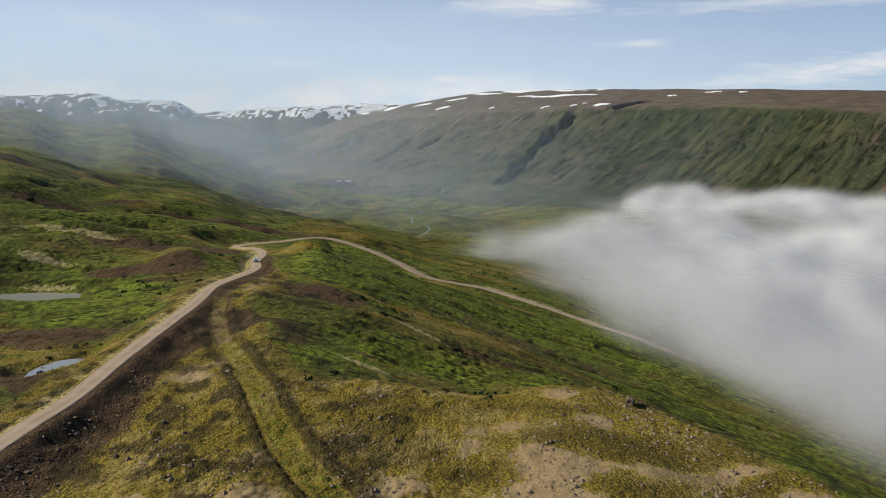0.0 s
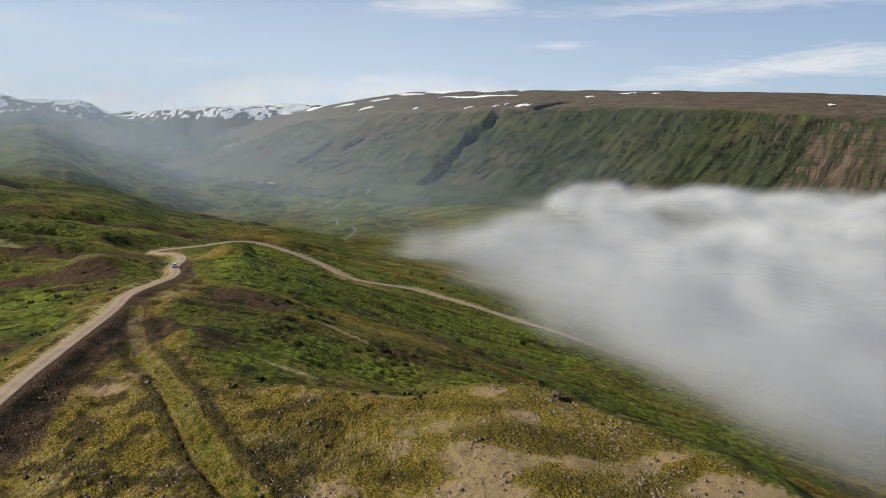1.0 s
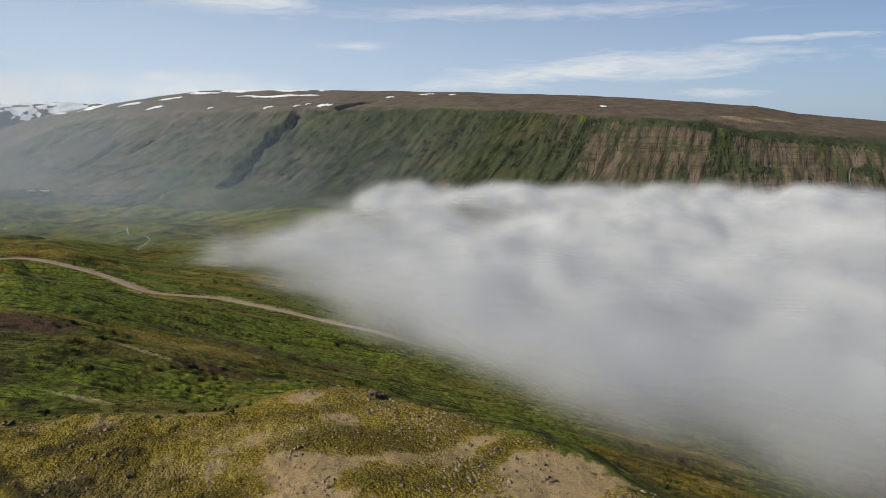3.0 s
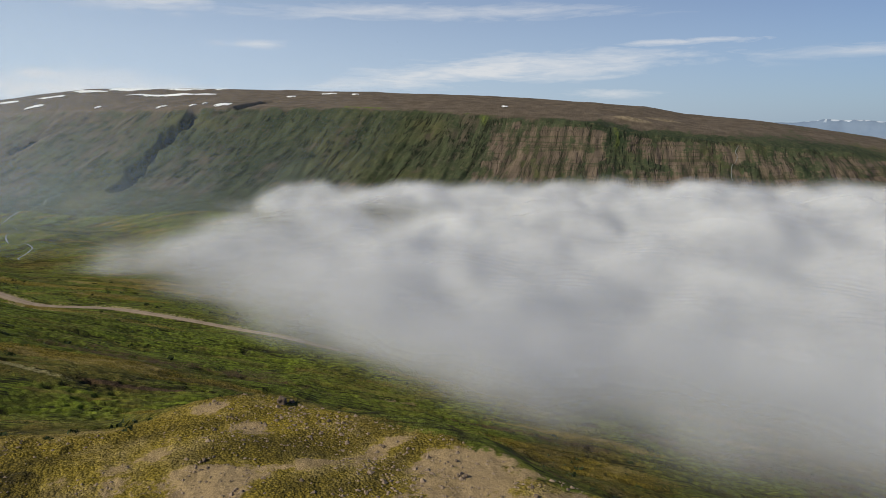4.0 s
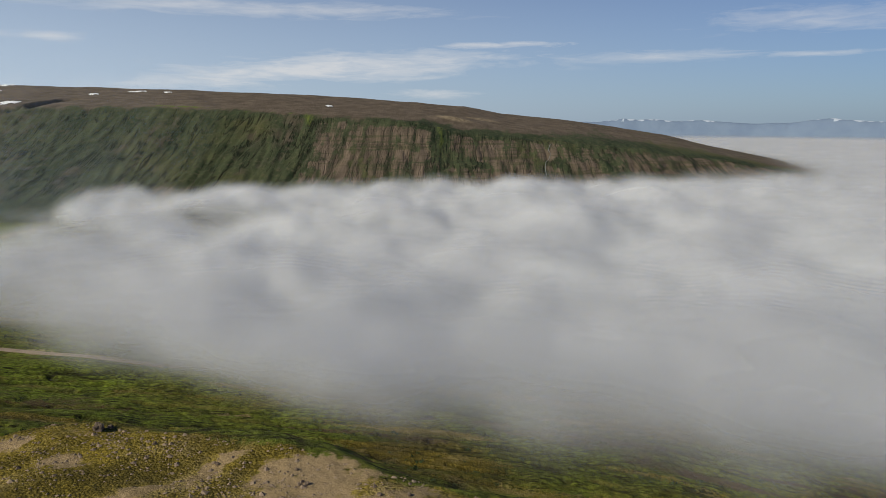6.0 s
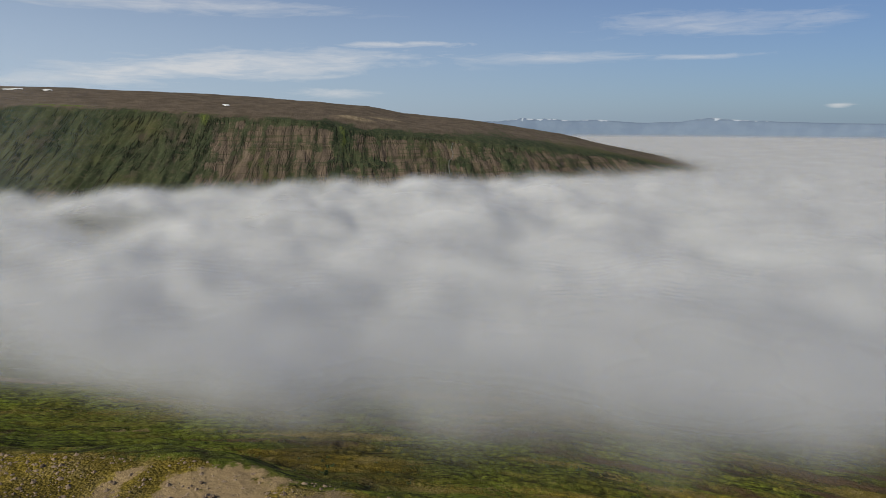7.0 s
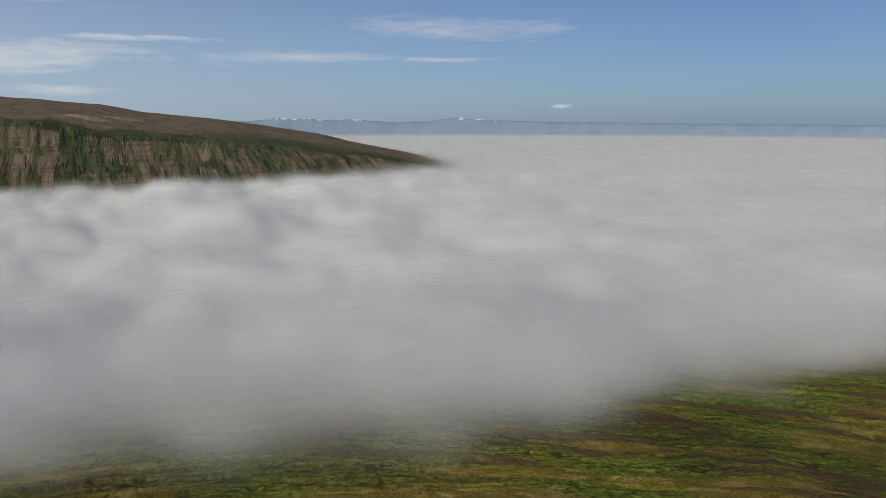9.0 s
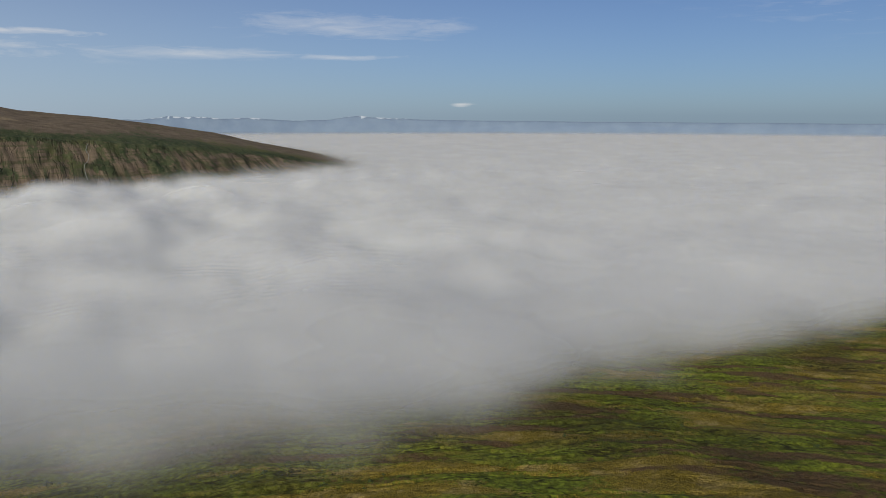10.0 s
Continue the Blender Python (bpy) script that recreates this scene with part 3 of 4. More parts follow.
def mountain_material():
    m, n, l, out = material("grassy scree and banded rock")
    k = Nodes(n, l)
    sep = n.new("ShaderNodeSeparateColor")
    l.new(k.attr("cover").outputs["Color"], sep.inputs[0])
    rock, green, snow = sep.outputs
    big, mid, grit = k.noise(0.004, 6), k.noise(0.022, 7, 0.64), k.noise(0.10, 6, 0.72)
    run = k.noise(0.032, 8, 0.70, (1.0, 0.22, 0.3, -47))
    brown = k.mix(k.ramp(mid, 0.3, 0.7), (0.078, 0.062, 0.047), (0.145, 0.114, 0.087))
    brown = k.mix(k.math("MULTIPLY", k.ramp(grit, 0.5, 0.68), 0.6), brown, (0.060, 0.048, 0.034))
    turf = k.mix(k.ramp(run, 0.36, 0.64), (0.024, 0.036, 0.019), (0.053, 0.064, 0.034))
    turf = k.mix(k.ramp(big, 0.5, 0.7), turf, (0.080, 0.080, 0.034))
    turf = k.mix(k.math("MULTIPLY", k.ramp(grit, 0.5, 0.66), 0.6), turf, (0.110, 0.090, 0.056))
    f = k.math("ADD", green, k.math("ADD", k.math("MULTIPLY", k.math("SUBTRACT", run, 0.5), 1.1), k.math("MULTIPLY", k.math("SUBTRACT", mid, 0.5), 0.8)))
    c = k.mix(k.ramp(f, 0.3, 0.6), brown, turf)
    # runnels down the turf, drawn as thin dark lines
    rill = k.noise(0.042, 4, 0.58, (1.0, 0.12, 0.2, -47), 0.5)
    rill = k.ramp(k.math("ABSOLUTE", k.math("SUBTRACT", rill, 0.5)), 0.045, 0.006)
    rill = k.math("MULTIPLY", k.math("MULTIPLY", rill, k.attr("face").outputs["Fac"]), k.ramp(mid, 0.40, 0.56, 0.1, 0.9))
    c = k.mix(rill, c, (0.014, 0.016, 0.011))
    meadow = k.attr("meadow").outputs["Fac"]
    c = k.mix(k.ramp(k.math("ADD", meadow, k.math("MULTIPLY", k.math("SUBTRACT", run, 0.5), 1.4)), 0.45, 0.75), c, (0.100, 0.125, 0.028))
    # cliffs: upright ribs crossed by level beds
    bed = k.noise(0.11, 4, 0.6, (0.05, 0.05, 1.7))
    rib = k.noise(0.060, 7, 0.70, (1.0, 0.07, 0.10, -46))
    cliff = k.mix(k.ramp(rib, 0.38, 0.62), (0.060, 0.048, 0.037), (0.132, 0.102, 0.078))
    cliff = k.mix(k.math("MULTIPLY", k.ramp(bed, 0.52, 0.60), 0.7), cliff, (0.055, 0.055, 0.030))
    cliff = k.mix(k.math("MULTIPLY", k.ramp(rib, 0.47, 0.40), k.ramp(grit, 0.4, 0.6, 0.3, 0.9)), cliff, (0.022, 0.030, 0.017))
    g = k.math("ADD", rock, k.math("ADD", k.math("MULTIPLY", k.math("SUBTRACT", rib, 0.5), 1.2), k.math("MULTIPLY", k.math("SUBTRACT", mid, 0.5), 1.3)))
    c = k.mix(k.ramp(g, 0.38, 0.62), c, cliff)
    c = k.mix(k.ramp(k.attr("pale").outputs["Fac"], 0.3, 0.7), c, k.mix(k.ramp(grit, 0.35, 0.65), (0.12, 0.095, 0.062), (0.27, 0.215, 0.150)))
    # the ravines' bluish shade, painted over the rock colour
    cleft_shade = k.mix(k.ramp(run, 0.4, 0.6), (0.008, 0.010, 0.016), (0.036, 0.040, 0.050))
    c = k.mix(k.ramp(k.math("ADD", k.attr("cleft_shade").outputs["Fac"], k.math("MULTIPLY", k.math("SUBTRACT", grit, 0.5), 0.5)), 0.45, 0.7), c, cleft_shade)
    white = k.math("ADD", snow, k.math("MULTIPLY", k.math("SUBTRACT", mid, 0.5), 0.5))
    c = k.mix(k.ramp(white, 0.48, 0.54), c, (0.82, 0.84, 0.88))
    h = k.math("ADD", k.math("MULTIPLY", run, 0.6), k.math("MULTIPLY", mid, 0.4))
    h = k.math("ADD", h, k.math("SUBTRACT", k.math("MULTIPLY", grit, 0.3), k.math("MULTIPLY", rill, 0.35)))
    k.surface(out, c, 0.95, k.bump(h, 0.8, 7.0), 0.08)
    return m


def fog_material(name, colour, noise_scale, lo, hi, least=0.35):
    m, n, l, out = material(name)
    k = Nodes(n, l)
    dens = k.attr("thickness").outputs["Fac"]
    f = k.noise(noise_scale, 1.5, 0.4, None, 0.3)
    a = k.math("MULTIPLY", dens, k.ramp(f, lo, hi, least, 1.0))
    solid = k.ramp(dens, 0.8, 1.0)
    a = k.math("MAXIMUM", a, solid)
    d, t = n.new("ShaderNodeBsdfDiffuse"), n.new("ShaderNodeBsdfTranslucent")
    both, tr, mx = n.new("ShaderNodeMixShader"), n.new("ShaderNodeBsdfTransparent"), n.new("ShaderNodeMixShader")
    for s in (d, t):
        s.inputs[0].default_value = (*colour, 1)
    both.inputs[0].default_value = 0.4
    l.new(d.outputs[0], both.inputs[1])
    l.new(t.outputs[0], both.inputs[2])
    l.new(a, mx.inputs[0])
    l.new(tr.outputs[0], mx.inputs[1])
    l.new(both.outputs[0], mx.inputs[2])
    l.new(mx.outputs[0], out.inputs[0])
    return m


def road_material():
    m, n, l, out = material("packed gravel")
    k = Nodes(n, l)
    rut = k.attr("rut").outputs["Fac"]
    mid, fine = k.noise(0.25, 5, 0.6), k.noise(5.0, 4, 0.7)
    c = k.mix(k.ramp(mid, 0.3, 0.7), (0.27, 0.20, 0.145), (0.36, 0.275, 0.205))
    c = k.mix(k.math("MULTIPLY", rut, 0.6), c, (0.42, 0.335, 0.26))
    c = k.mix(k.math("MULTIPLY", k.ramp(fine, 0.5, 0.75), 0.5), c, (0.17, 0.125, 0.09))
    k.surface(out, c, 0.9, k.bump(fine, 0.5, 0.08), 0.2)
    return m


def water_material():
    m, n, l, out = material("still pond water")
    k = Nodes(n, l)
    p = k.surface(out, (0.25, 0.26, 0.25), 0.04, k.bump(k.noise(1.2, 2), 0.03, 0.05), 0.5)
    p.inputs["IOR"].default_value = 1.9
    return m


def plain_material(name, colour, rough=0.85, metal=0.0, vary=0.25, scale=2.0, bump=0.3):
    m, n, l, out = material(name)
    k = Nodes(n, l)
    f = k.noise(scale, 5, 0.6)
    dark = tuple(c * (1 - vary) for c in colour)
    p = k.surface(out, k.mix(k.ramp(f, 0.3, 0.7), dark, colour), rough, k.bump(f, bump, 0.1) if bump else None, 0.3)
    p.inputs["Metallic"].default_value = metal
    return m


def coast_material():
    m, n, l, out = material("far land with haze blue painted in")
    k = Nodes(n, l)
    sep = n.new("ShaderNodeSeparateColor")
    l.new(k.attr("cover").outputs["Color"], sep.inputs[0])
    f = k.noise(0.01, 5)
    # the blue of distant haze is put into the land and snow colours
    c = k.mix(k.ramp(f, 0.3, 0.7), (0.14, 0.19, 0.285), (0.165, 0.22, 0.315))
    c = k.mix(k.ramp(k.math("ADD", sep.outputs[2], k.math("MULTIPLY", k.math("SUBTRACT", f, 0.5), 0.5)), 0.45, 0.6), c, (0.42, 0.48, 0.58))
    k.surface(out, c, 0.95, None, 0.05)
    return m


GROUND, MOUNTAIN, ROAD_MAT, WATER, COAST = ground_material(), mountain_material(), road_material(), water_material(), coast_material()
FOG = fog_material("thick white fog", (0.81, 0.825, 0.86), 0.012, 0.3, 0.7, 0.75)
HAZE = fog_material("thin blue haze", (0.70, 0.84, 1.0), 0.004, 0.25, 0.7, 0.75)
SNOW = plain_material("old summer snow", (0.84, 0.86, 0.89), 0.7, 0, 0.06, 0.05)
ROCK = plain_material("dark basalt", (0.17, 0.125, 0.092), 0.9, 0, 0.5, 1.5, 0.8)


# ---- meshes from grids ----
def grid_object(name, x, y, z, keep, mat, floats=None, colours=None):
    """One mesh from a grid of places, of those cells that are kept."""
    rows, cols = x.shape
    idx = np.arange(rows * cols).reshape(rows, cols)
    quads = np.stack([idx[:-1, :-1], idx[:-1, 1:], idx[1:, 1:], idx[1:, :-1]], -1)[keep]
    used = np.unique(quads)
    new_id = np.zeros(rows * cols, np.int64)
    new_id[used] = np.arange(len(used))
    quads = new_id[quads]
    me = bpy.data.meshes.new(name)
    me.vertices.add(len(used))
    me.vertices.foreach_set("co", np.stack([x.ravel()[used], y.ravel()[used], z.ravel()[used]], -1).astype(np.float32).ravel())
    me.loops.add(quads.size)
    me.loops.foreach_set("vertex_index", quads.ravel().astype(np.int32))
    me.polygons.add(len(quads))
    me.polygons.foreach_set("loop_start", (np.arange(len(quads)) * 4).astype(np.int32))
    me.polygons.foreach_set("use_smooth", np.ones(len(quads), bool))
    me.update(calc_edges=True)
    for key, v in (floats or {}).items():
        me.attributes.new(key, "FLOAT", "POINT").data.foreach_set("value", v.ravel()[used].astype(np.float32))
    for key, v in (colours or {}).items():
        flat = np.concatenate([v.reshape(-1, 3)[used], np.ones((len(used), 1))], 1)
        me.attributes.new(key, "FLOAT_COLOR", "POINT").data.foreach_set("color", flat.astype(np.float32).ravel())
    me.materials.append(mat)
    return new(name, me)


def part(name, bm, mat, parent=None, label=""):
    me = bpy.data.meshes.new(name)
    bm.to_mesh(me)
    bm.free()
    me.materials.append(mat)
    ob = new(name, me)
    ob.parent = parent
    return tagged(ob, label)


# ---- the ground: one sheet out to the horizon ----
az = np.radians(np.concatenate([np.linspace(-200, -40, 50)[:-1], np.linspace(-40, 122, 900), np.linspace(122, 160, 14)[1:]]))
rad = np.concatenate([[0.5, 8, 16, 24], np.geomspace(34, 4990, 890)])
A, RR = np.meshgrid(az, rad)
GX, GY = RR * np.sin(A), RR * np.cos(A)
GZ = terrain(GX, GY)


def cover_near(x, y):
    """How bare, mossy and lush the ground is, and how much dark ground, brown earth and pale dry grass it bears."""
    d, _, _ = to_line(x, y, EDGE)
    d = np.where(inside(x, y, EDGE), -d, d) + fbm(x, y, 30, 4, 91) * 12
    on = smooth(6, -8, d)
    s, u = (x + y) * R2, (x - y) * R2
    r = np.hypot(x, y)
    n1, n2 = fbm(x, y, 38, 5, 92), fbm(s * 0.9, u * 0.25, 30, 4, 93)
    n3 = fbm(x, y, 13, 4, 95)
    cut, strip, wide = terraces(x, y)
    broad = fbm(x * 0.5, y, 95, 4, 99, 0.6)
    east = smooth(60, 160, x) * smooth(150, 20, y)
    west = smooth(-5, -50, x)
    left = smooth(-60, -170, x)
    # hollows of dark moss between the stony knolls
    hollow = smooth(0.16, 0.40, fbm(x, y, 27, 4, 97)) * 0.8
    for cx, cy, rx, ry, turn in [(28.7, 122, 9, 5, 0), (-5, 136, 9, 3.5, 0), (27, 137, 9, 2, 0), (4.5, 109, 9, 4, 0), (-20, 115, 6, 9, 0), (52, 105, 15, 3.2, 35), (40, 98, 10, 4, 0), (33, 103, 8, 5, 0),
                                 (54, 119, 9, 4, 0), (15, 138, 12, 2.5, 0), (67, 107, 8, 3, 0)]:
        hollow = np.maximum(hollow, blob(x, y, cx, cy, rx, ry, turn) * (1 + 0.5 * n3))
    bare = on * (0.45 + 0.12 * smooth(-25, 45, x) - 0.26 * west + 0.5 * n1 + 0.7 * n3 - 0.8 * hollow) + (1 - on) * (0.06 + 0.45 * strip + 0.30 * n1 + 0.3 * left * broad) * (1 - 0.8 * east)
    moss = on * (0.74 + 0.35 * fbm(x, y, 22, 4, 94)) + (1 - on) * (0.24 + 0.14 * smooth(330, 200, r) * smooth(90, 20, x) + 0.10 * east + 0.5 * wide - 0.5 * strip + 0.45 * n2)
    lush = (1 - on) * np.clip(0.46 + 0.9 * fbm(x, y, 110, 3, 96) - 0.5 * strip, 0, 1)
    lush = lush + 0.9 * blob(x, y, 25.4, 108.7, 4, 3)
    soil = (1 - on) * (0.9 * left * smooth(0.0, 0.45, broad) + 0.55 * smooth(0.12, 0.4, -wide + 0.5 * n2) * smooth(700, 250, r) * (1 - east)
                       + east * smooth(-0.10, 0.26, strip + 0.25 * n2) * 0.62)
    straw = (1 - on) * (0.45 * smooth(0.2, 0.5, n2) * smooth(0.0, 0.3, wide) + 0.25 * left * smooth(0.15, 0.5, fbm(x * 0.35, y * 1.3, 34, 4, 90)))
    for cx, cy, rx, ry, turn in [(-113, 284, 18, 14, 10), (-136, 274, 15, 8, 20), (-44, 254, 26, 12, -12), (-64, 205, 7, 17, 8), (-72, 184, 7, 12, 0), (-141, 318, 30, 10, 5), (-141, 556, 75, 12, -10),
                                 (-110, 330, 22, 7, 0), (18, 223, 26, 3.5, -12), (-124, 203, 12, 6, 0), (-230, 420, 60, 14, 8), (-300, 560, 90, 20, 10)]:
        k = blob(x, y, cx, cy, rx, ry, turn)
        soil, lush, moss = soil + 0.95 * k, lush - 0.6 * k, moss - 0.4 * k
    for cx, cy, rx, ry, turn in [(-167, 279, 24, 4, 0), (-156, 262, 16, 3, 0), (-156, 243, 17, 2.5, 0), (-178, 320, 34, 4, 0), (-13, 232, 26, 4, -30), (-21, 181, 16, 4, -30), 
                                 (-230, 372, 40, 4, 4)]:
        k = blob(x, y, cx, cy, rx, ry, turn)
        straw, soil = straw + 0.75 * k, soil - 0.6 * k
    for cx, cy, rx, ry, turn in [(-126, 226, 26, 14, 0), (-122, 254, 16, 8, 10), (12, 207, 46, 9, -12), (-26, 371, 50, 34, 0), (-14, 198, 20, 5, -12), (60, 330, 60, 40, 0), (-280, 487, 60, 18, 8), (-60, 300, 26, 16, 0)]:
        k = blob(x, y, cx, cy, rx, ry, turn)
        lush, bare, moss, soil = lush + 0.8 * k, bare - 0.6 * k, moss - 0.7 * k, soil - 0.8 * k
    e, _, side = to_line(x, y, ROAD, 30)
    bank = smooth(15 + 9 * smooth(210, 120, y), 4, e + 5 * n1) * (side > 0) * smooth(345, 300, y)
    soil = soil + 1.1 * bank
    bare = bare - bank + 0.5 * smooth(5.0, 3.5, e)
    verge = smooth(10, 5, e + 3 * n1) * (side < 0)
    straw, soil, bare = straw + 0.55 * verge, soil - 0.9 * verge, bare - 0.4 * verge
    e, _, _ = to_line(x, y, TRACK, 14)
    tr = smooth(3.4, 2.2, e)
    track_edge = smooth(2.2, 0.7, np.abs(e - 4.2 + 0.8 * n3))
    worn = smooth(150, 190, y)
    bare, moss, lush = bare * (1 - tr) + tr * 0.55 * worn, moss * (1 - tr) + tr * 0.5, lush * (1 - tr) + tr * 0.30
    soil, straw = soil * (1 - tr) + 0.5 * tr * worn, straw * (1 - tr)
    near_east = smooth(0, 70, x) * (1 - on) * smooth(520, 300, r) * smooth(320, 150, y)
    # dark ground: heather patches, terrace cuts, hollows and the track's edges
    dark = (0.42 * smooth(0.0, 0.4, broad) * (1 - on) + 0.10 * near_east + 0.15 * smooth(950, 1500, r) + (1 - on) * cut * (1.1 - 0.5 * east) + on * 0.62 * hollow + 0.85 * track_edge * smooth(215, 175, y)
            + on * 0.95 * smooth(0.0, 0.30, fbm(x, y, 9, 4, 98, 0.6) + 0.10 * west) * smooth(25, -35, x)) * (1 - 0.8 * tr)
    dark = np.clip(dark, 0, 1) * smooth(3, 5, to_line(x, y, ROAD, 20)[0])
    return np.clip(np.stack([bare, moss, lush], -1), 0, 1), dark, np.clip(soil, 0, 1), np.clip(straw, 0, 1)


def cover_far(x, y, z):
    """How rocky, green and snowy the mountains are, and where clefts are painted shade-dark, or the ground bright with
    meadow or pale with rubble.
    """
    s, u = (x + y) * R2, (x - y) * R2
    r, a = np.hypot(x, y), np.degrees(np.arctan2(x, y))
    edge, _ = ridge_height(u)
    hgt = np.clip(z / np.maximum(edge, 30), 0, 1.6)
    n1, n2 = fbm(u, s * 0.4, 260, 5, 101), fbm(u, s * 0.5, 90, 4, 102)
    wall = smooth(-460, -300, u) * smooth(1300, 1000, u)
    rock = wall * smooth(0.12, 0.3, hgt) * smooth(0.98, 0.86, hgt) * (0.56 + 0.5 * n1)
    rock = np.maximum(rock, 0.42 * smooth(-1000, -800, u) * smooth(-480, -620, u) * smooth(0.35, 0.15, hgt))
    green = smooth(1.06, 0.94, hgt + 0.06 * n2) * (0.66 - 0.22 * smooth(-1250, -1600, u) + 0.35 * n1) + 0.42 * smooth(-250, 150, u) * smooth(1.25, 1.0, hgt) + 0.30 * smooth(150, 500, u)
    # mask for the shade painted inside the clefts
    cleft_shade = np.zeros_like(x)
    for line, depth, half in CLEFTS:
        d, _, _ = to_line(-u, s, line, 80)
        cleft_shade = np.maximum(cleft_shade, min(1.0, depth / 22) * smooth(half * 0.46, half * 0.26, d + 0.3 * half * n2))
    meadow = 0.8 * blob(u, s, -790, 2036, 150, 22) + 0.55 * blob(u, s, -390, 1950, 90, 60) + 0.7 * blob(u, s, -20, 1885, 26, 120) + 0.5 * blob(u, s, -560, 1990, 220, 26) + 0.35 * blob(u, s, -1150, 1930, 150, 60)
    pale = blob(u, s, 20, 2110, 75, 40) * (1 + 0.5 * n2) + 0.8 * blob(u, s, 110, 2230, 90, 40)
    rock = rock - 0.6 * blob(u, s, -20, 1885, 30, 160) - 0.55 * blob(u, s, 60, 1760, 90, 50) - 0.4 * blob(u, s, 270, 1780, 60, 60)
    snow = np.zeros_like(x)
    far = (r > 3150) & (a < 12) & (s < 1380) | (r > 3900)
    green = np.where(far, 0.25 + 0.4 * smooth(150, 40, z), green)
    high = smooth(150, 330, z)
    ns = fbm(a * 40, z * 5.5 + r * 0.1, 46, 4, 103, 0.6)
    snow = np.where(far & (a < 14), smooth(110, 250, z) * (0.36 + 1.0 * ns + 0.20 * smooth(4000, 4500, r) + 0.10 * smooth(260, 320, z)), 0)
    snow = np.where((r > 4700) & (a > 52), smooth(168, 186, z) * (0.5 + 1.1 * fbm(a * 90, z * 5, 60, 4, 105)), snow)
    clear = np.where(far, 0.0, 1.0)
    return np.clip(np.stack([np.where(far, 0.2 * high, rock), green, snow], -1), 0, 1), cleft_shade * clear, meadow * clear, pale * clear, clear * smooth(1.02, 0.90, hgt) * smooth(0.02, 0.12, hgt)


sGX = (GX + GY) * R2
cell = lambda a: a[:-1, :-1]
mount = (sGX > 1330) | (RR > 2900)
mount_cells = cell(mount)
shore = cell((RR > 4600) & (np.degrees(A) > 55))
flank = (cell(RR > 2900) & (cell(sGX) < 1330) | cell(RR > 3900)) & ~shore
cov, cleft_shade_far, meadow_far, pale_far, face_far = cover_far(GX, GY, GZ)
FAR_COVER = {"cleft_shade": cleft_shade_far, "meadow": meadow_far, "pale": pale_far, "face": face_far}
sel = RR < 3000
cov_near = np.zeros(GX.shape + (3,))
dark_near, soil_near, straw_near = np.zeros(GX.shape), np.zeros(GX.shape), np.zeros(GX.shape)
cov_near[sel], dark_near[sel], soil_near[sel], straw_near[sel] = cover_near(GX[sel], GY[sel])
ground = tagged(grid_object("ground", GX, GY, GZ, ~mount_cells, GROUND, {"dark_ground": dark_near, "soil": soil_near, "straw": straw_near, "out": np.hypot(GX + 30, GY + 30), "round": np.arctan2(GX + 30, GY + 30) * (140 + 0.25 * np.hypot(GX + 30, GY + 30))}, {"cover": cov_near}),
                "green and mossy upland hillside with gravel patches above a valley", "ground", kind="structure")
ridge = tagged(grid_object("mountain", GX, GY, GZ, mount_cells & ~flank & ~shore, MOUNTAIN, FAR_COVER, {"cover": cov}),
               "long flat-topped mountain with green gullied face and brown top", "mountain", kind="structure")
distant = tagged(grid_object("mountain_range", GX, GY, GZ, mount_cells & flank, MOUNTAIN, FAR_COVER, {"cover": cov}),
                 "distant hazy mountains with snow patches at the valley head", "mountains", kind="structure")

tagged(grid_object("distant_coast", GX, GY, GZ, shore, COAST, None, {"cover": cov}), "coast with snowy peaks, painted haze blue, beyond the sea of fog", "coast", kind="structure")


# ---- road and ponds ----
def ribbon(name, line, half, mat, lift=0.05, cols=13):
    p = np.array(line)
    t = np.gradient(p[:, :2], axis=0)
    t /= np.linalg.norm(t, axis=1)[:, None]
    w = np.linspace(-1, 1, cols)
    jag = 0.35 * gnoise(np.arange(len(p)) / 3.0, np.zeros(len(p)), 111)
    off = w[None, :] * (half + jag[:, None] * np.abs(w)[None, :])
    x, y = p[:, 0:1] + t[:, 1:2] * off, p[:, 1:2] - t[:, 0:1] * off
    rut = np.exp(-((np.abs(w) - 0.42) / 0.13) ** 2)
    z = p[:, 2:3] + lift - 0.06 * rut[None, :] + 0.10 * (1 - w[None, :] ** 2) - 0.5 * (np.abs(w)[None, :] > 0.99)
    z = np.maximum(z, terrain(x, y) + 0.06 - 0.5 * (np.abs(w)[None, :] > 0.99))
    return grid_object(name, x, y, z, np.ones((len(p) - 1, cols - 1), bool), mat, {"rut": np.broadcast_to(rut, x.shape)})


tagged(ribbon("road", ROAD, 2.7, ROAD_MAT, 0.12), "narrow pale brown gravel road with wheel ruts winding over hill", "road", kind="structure")

for cx, cy, rx, ry, turn, level in PONDS:
    bm = bmesh.new()
    bmesh.ops.create_circle(bm, cap_ends=True, segments=48, radius=1)
    c, s_ = math.cos(radians(turn)), math.sin(radians(turn))
    for v in bm.verts:
        a, b = v.co.x * rx * 1.7, v.co.y * ry * 1.7
        v.co = (cx + a * c - b * s_, cy + a * s_ + b * c, level)
    tagged(part("pond", bm, WATER), "small still pond reflecting grey sky in green bog", "pond", kind="structure")


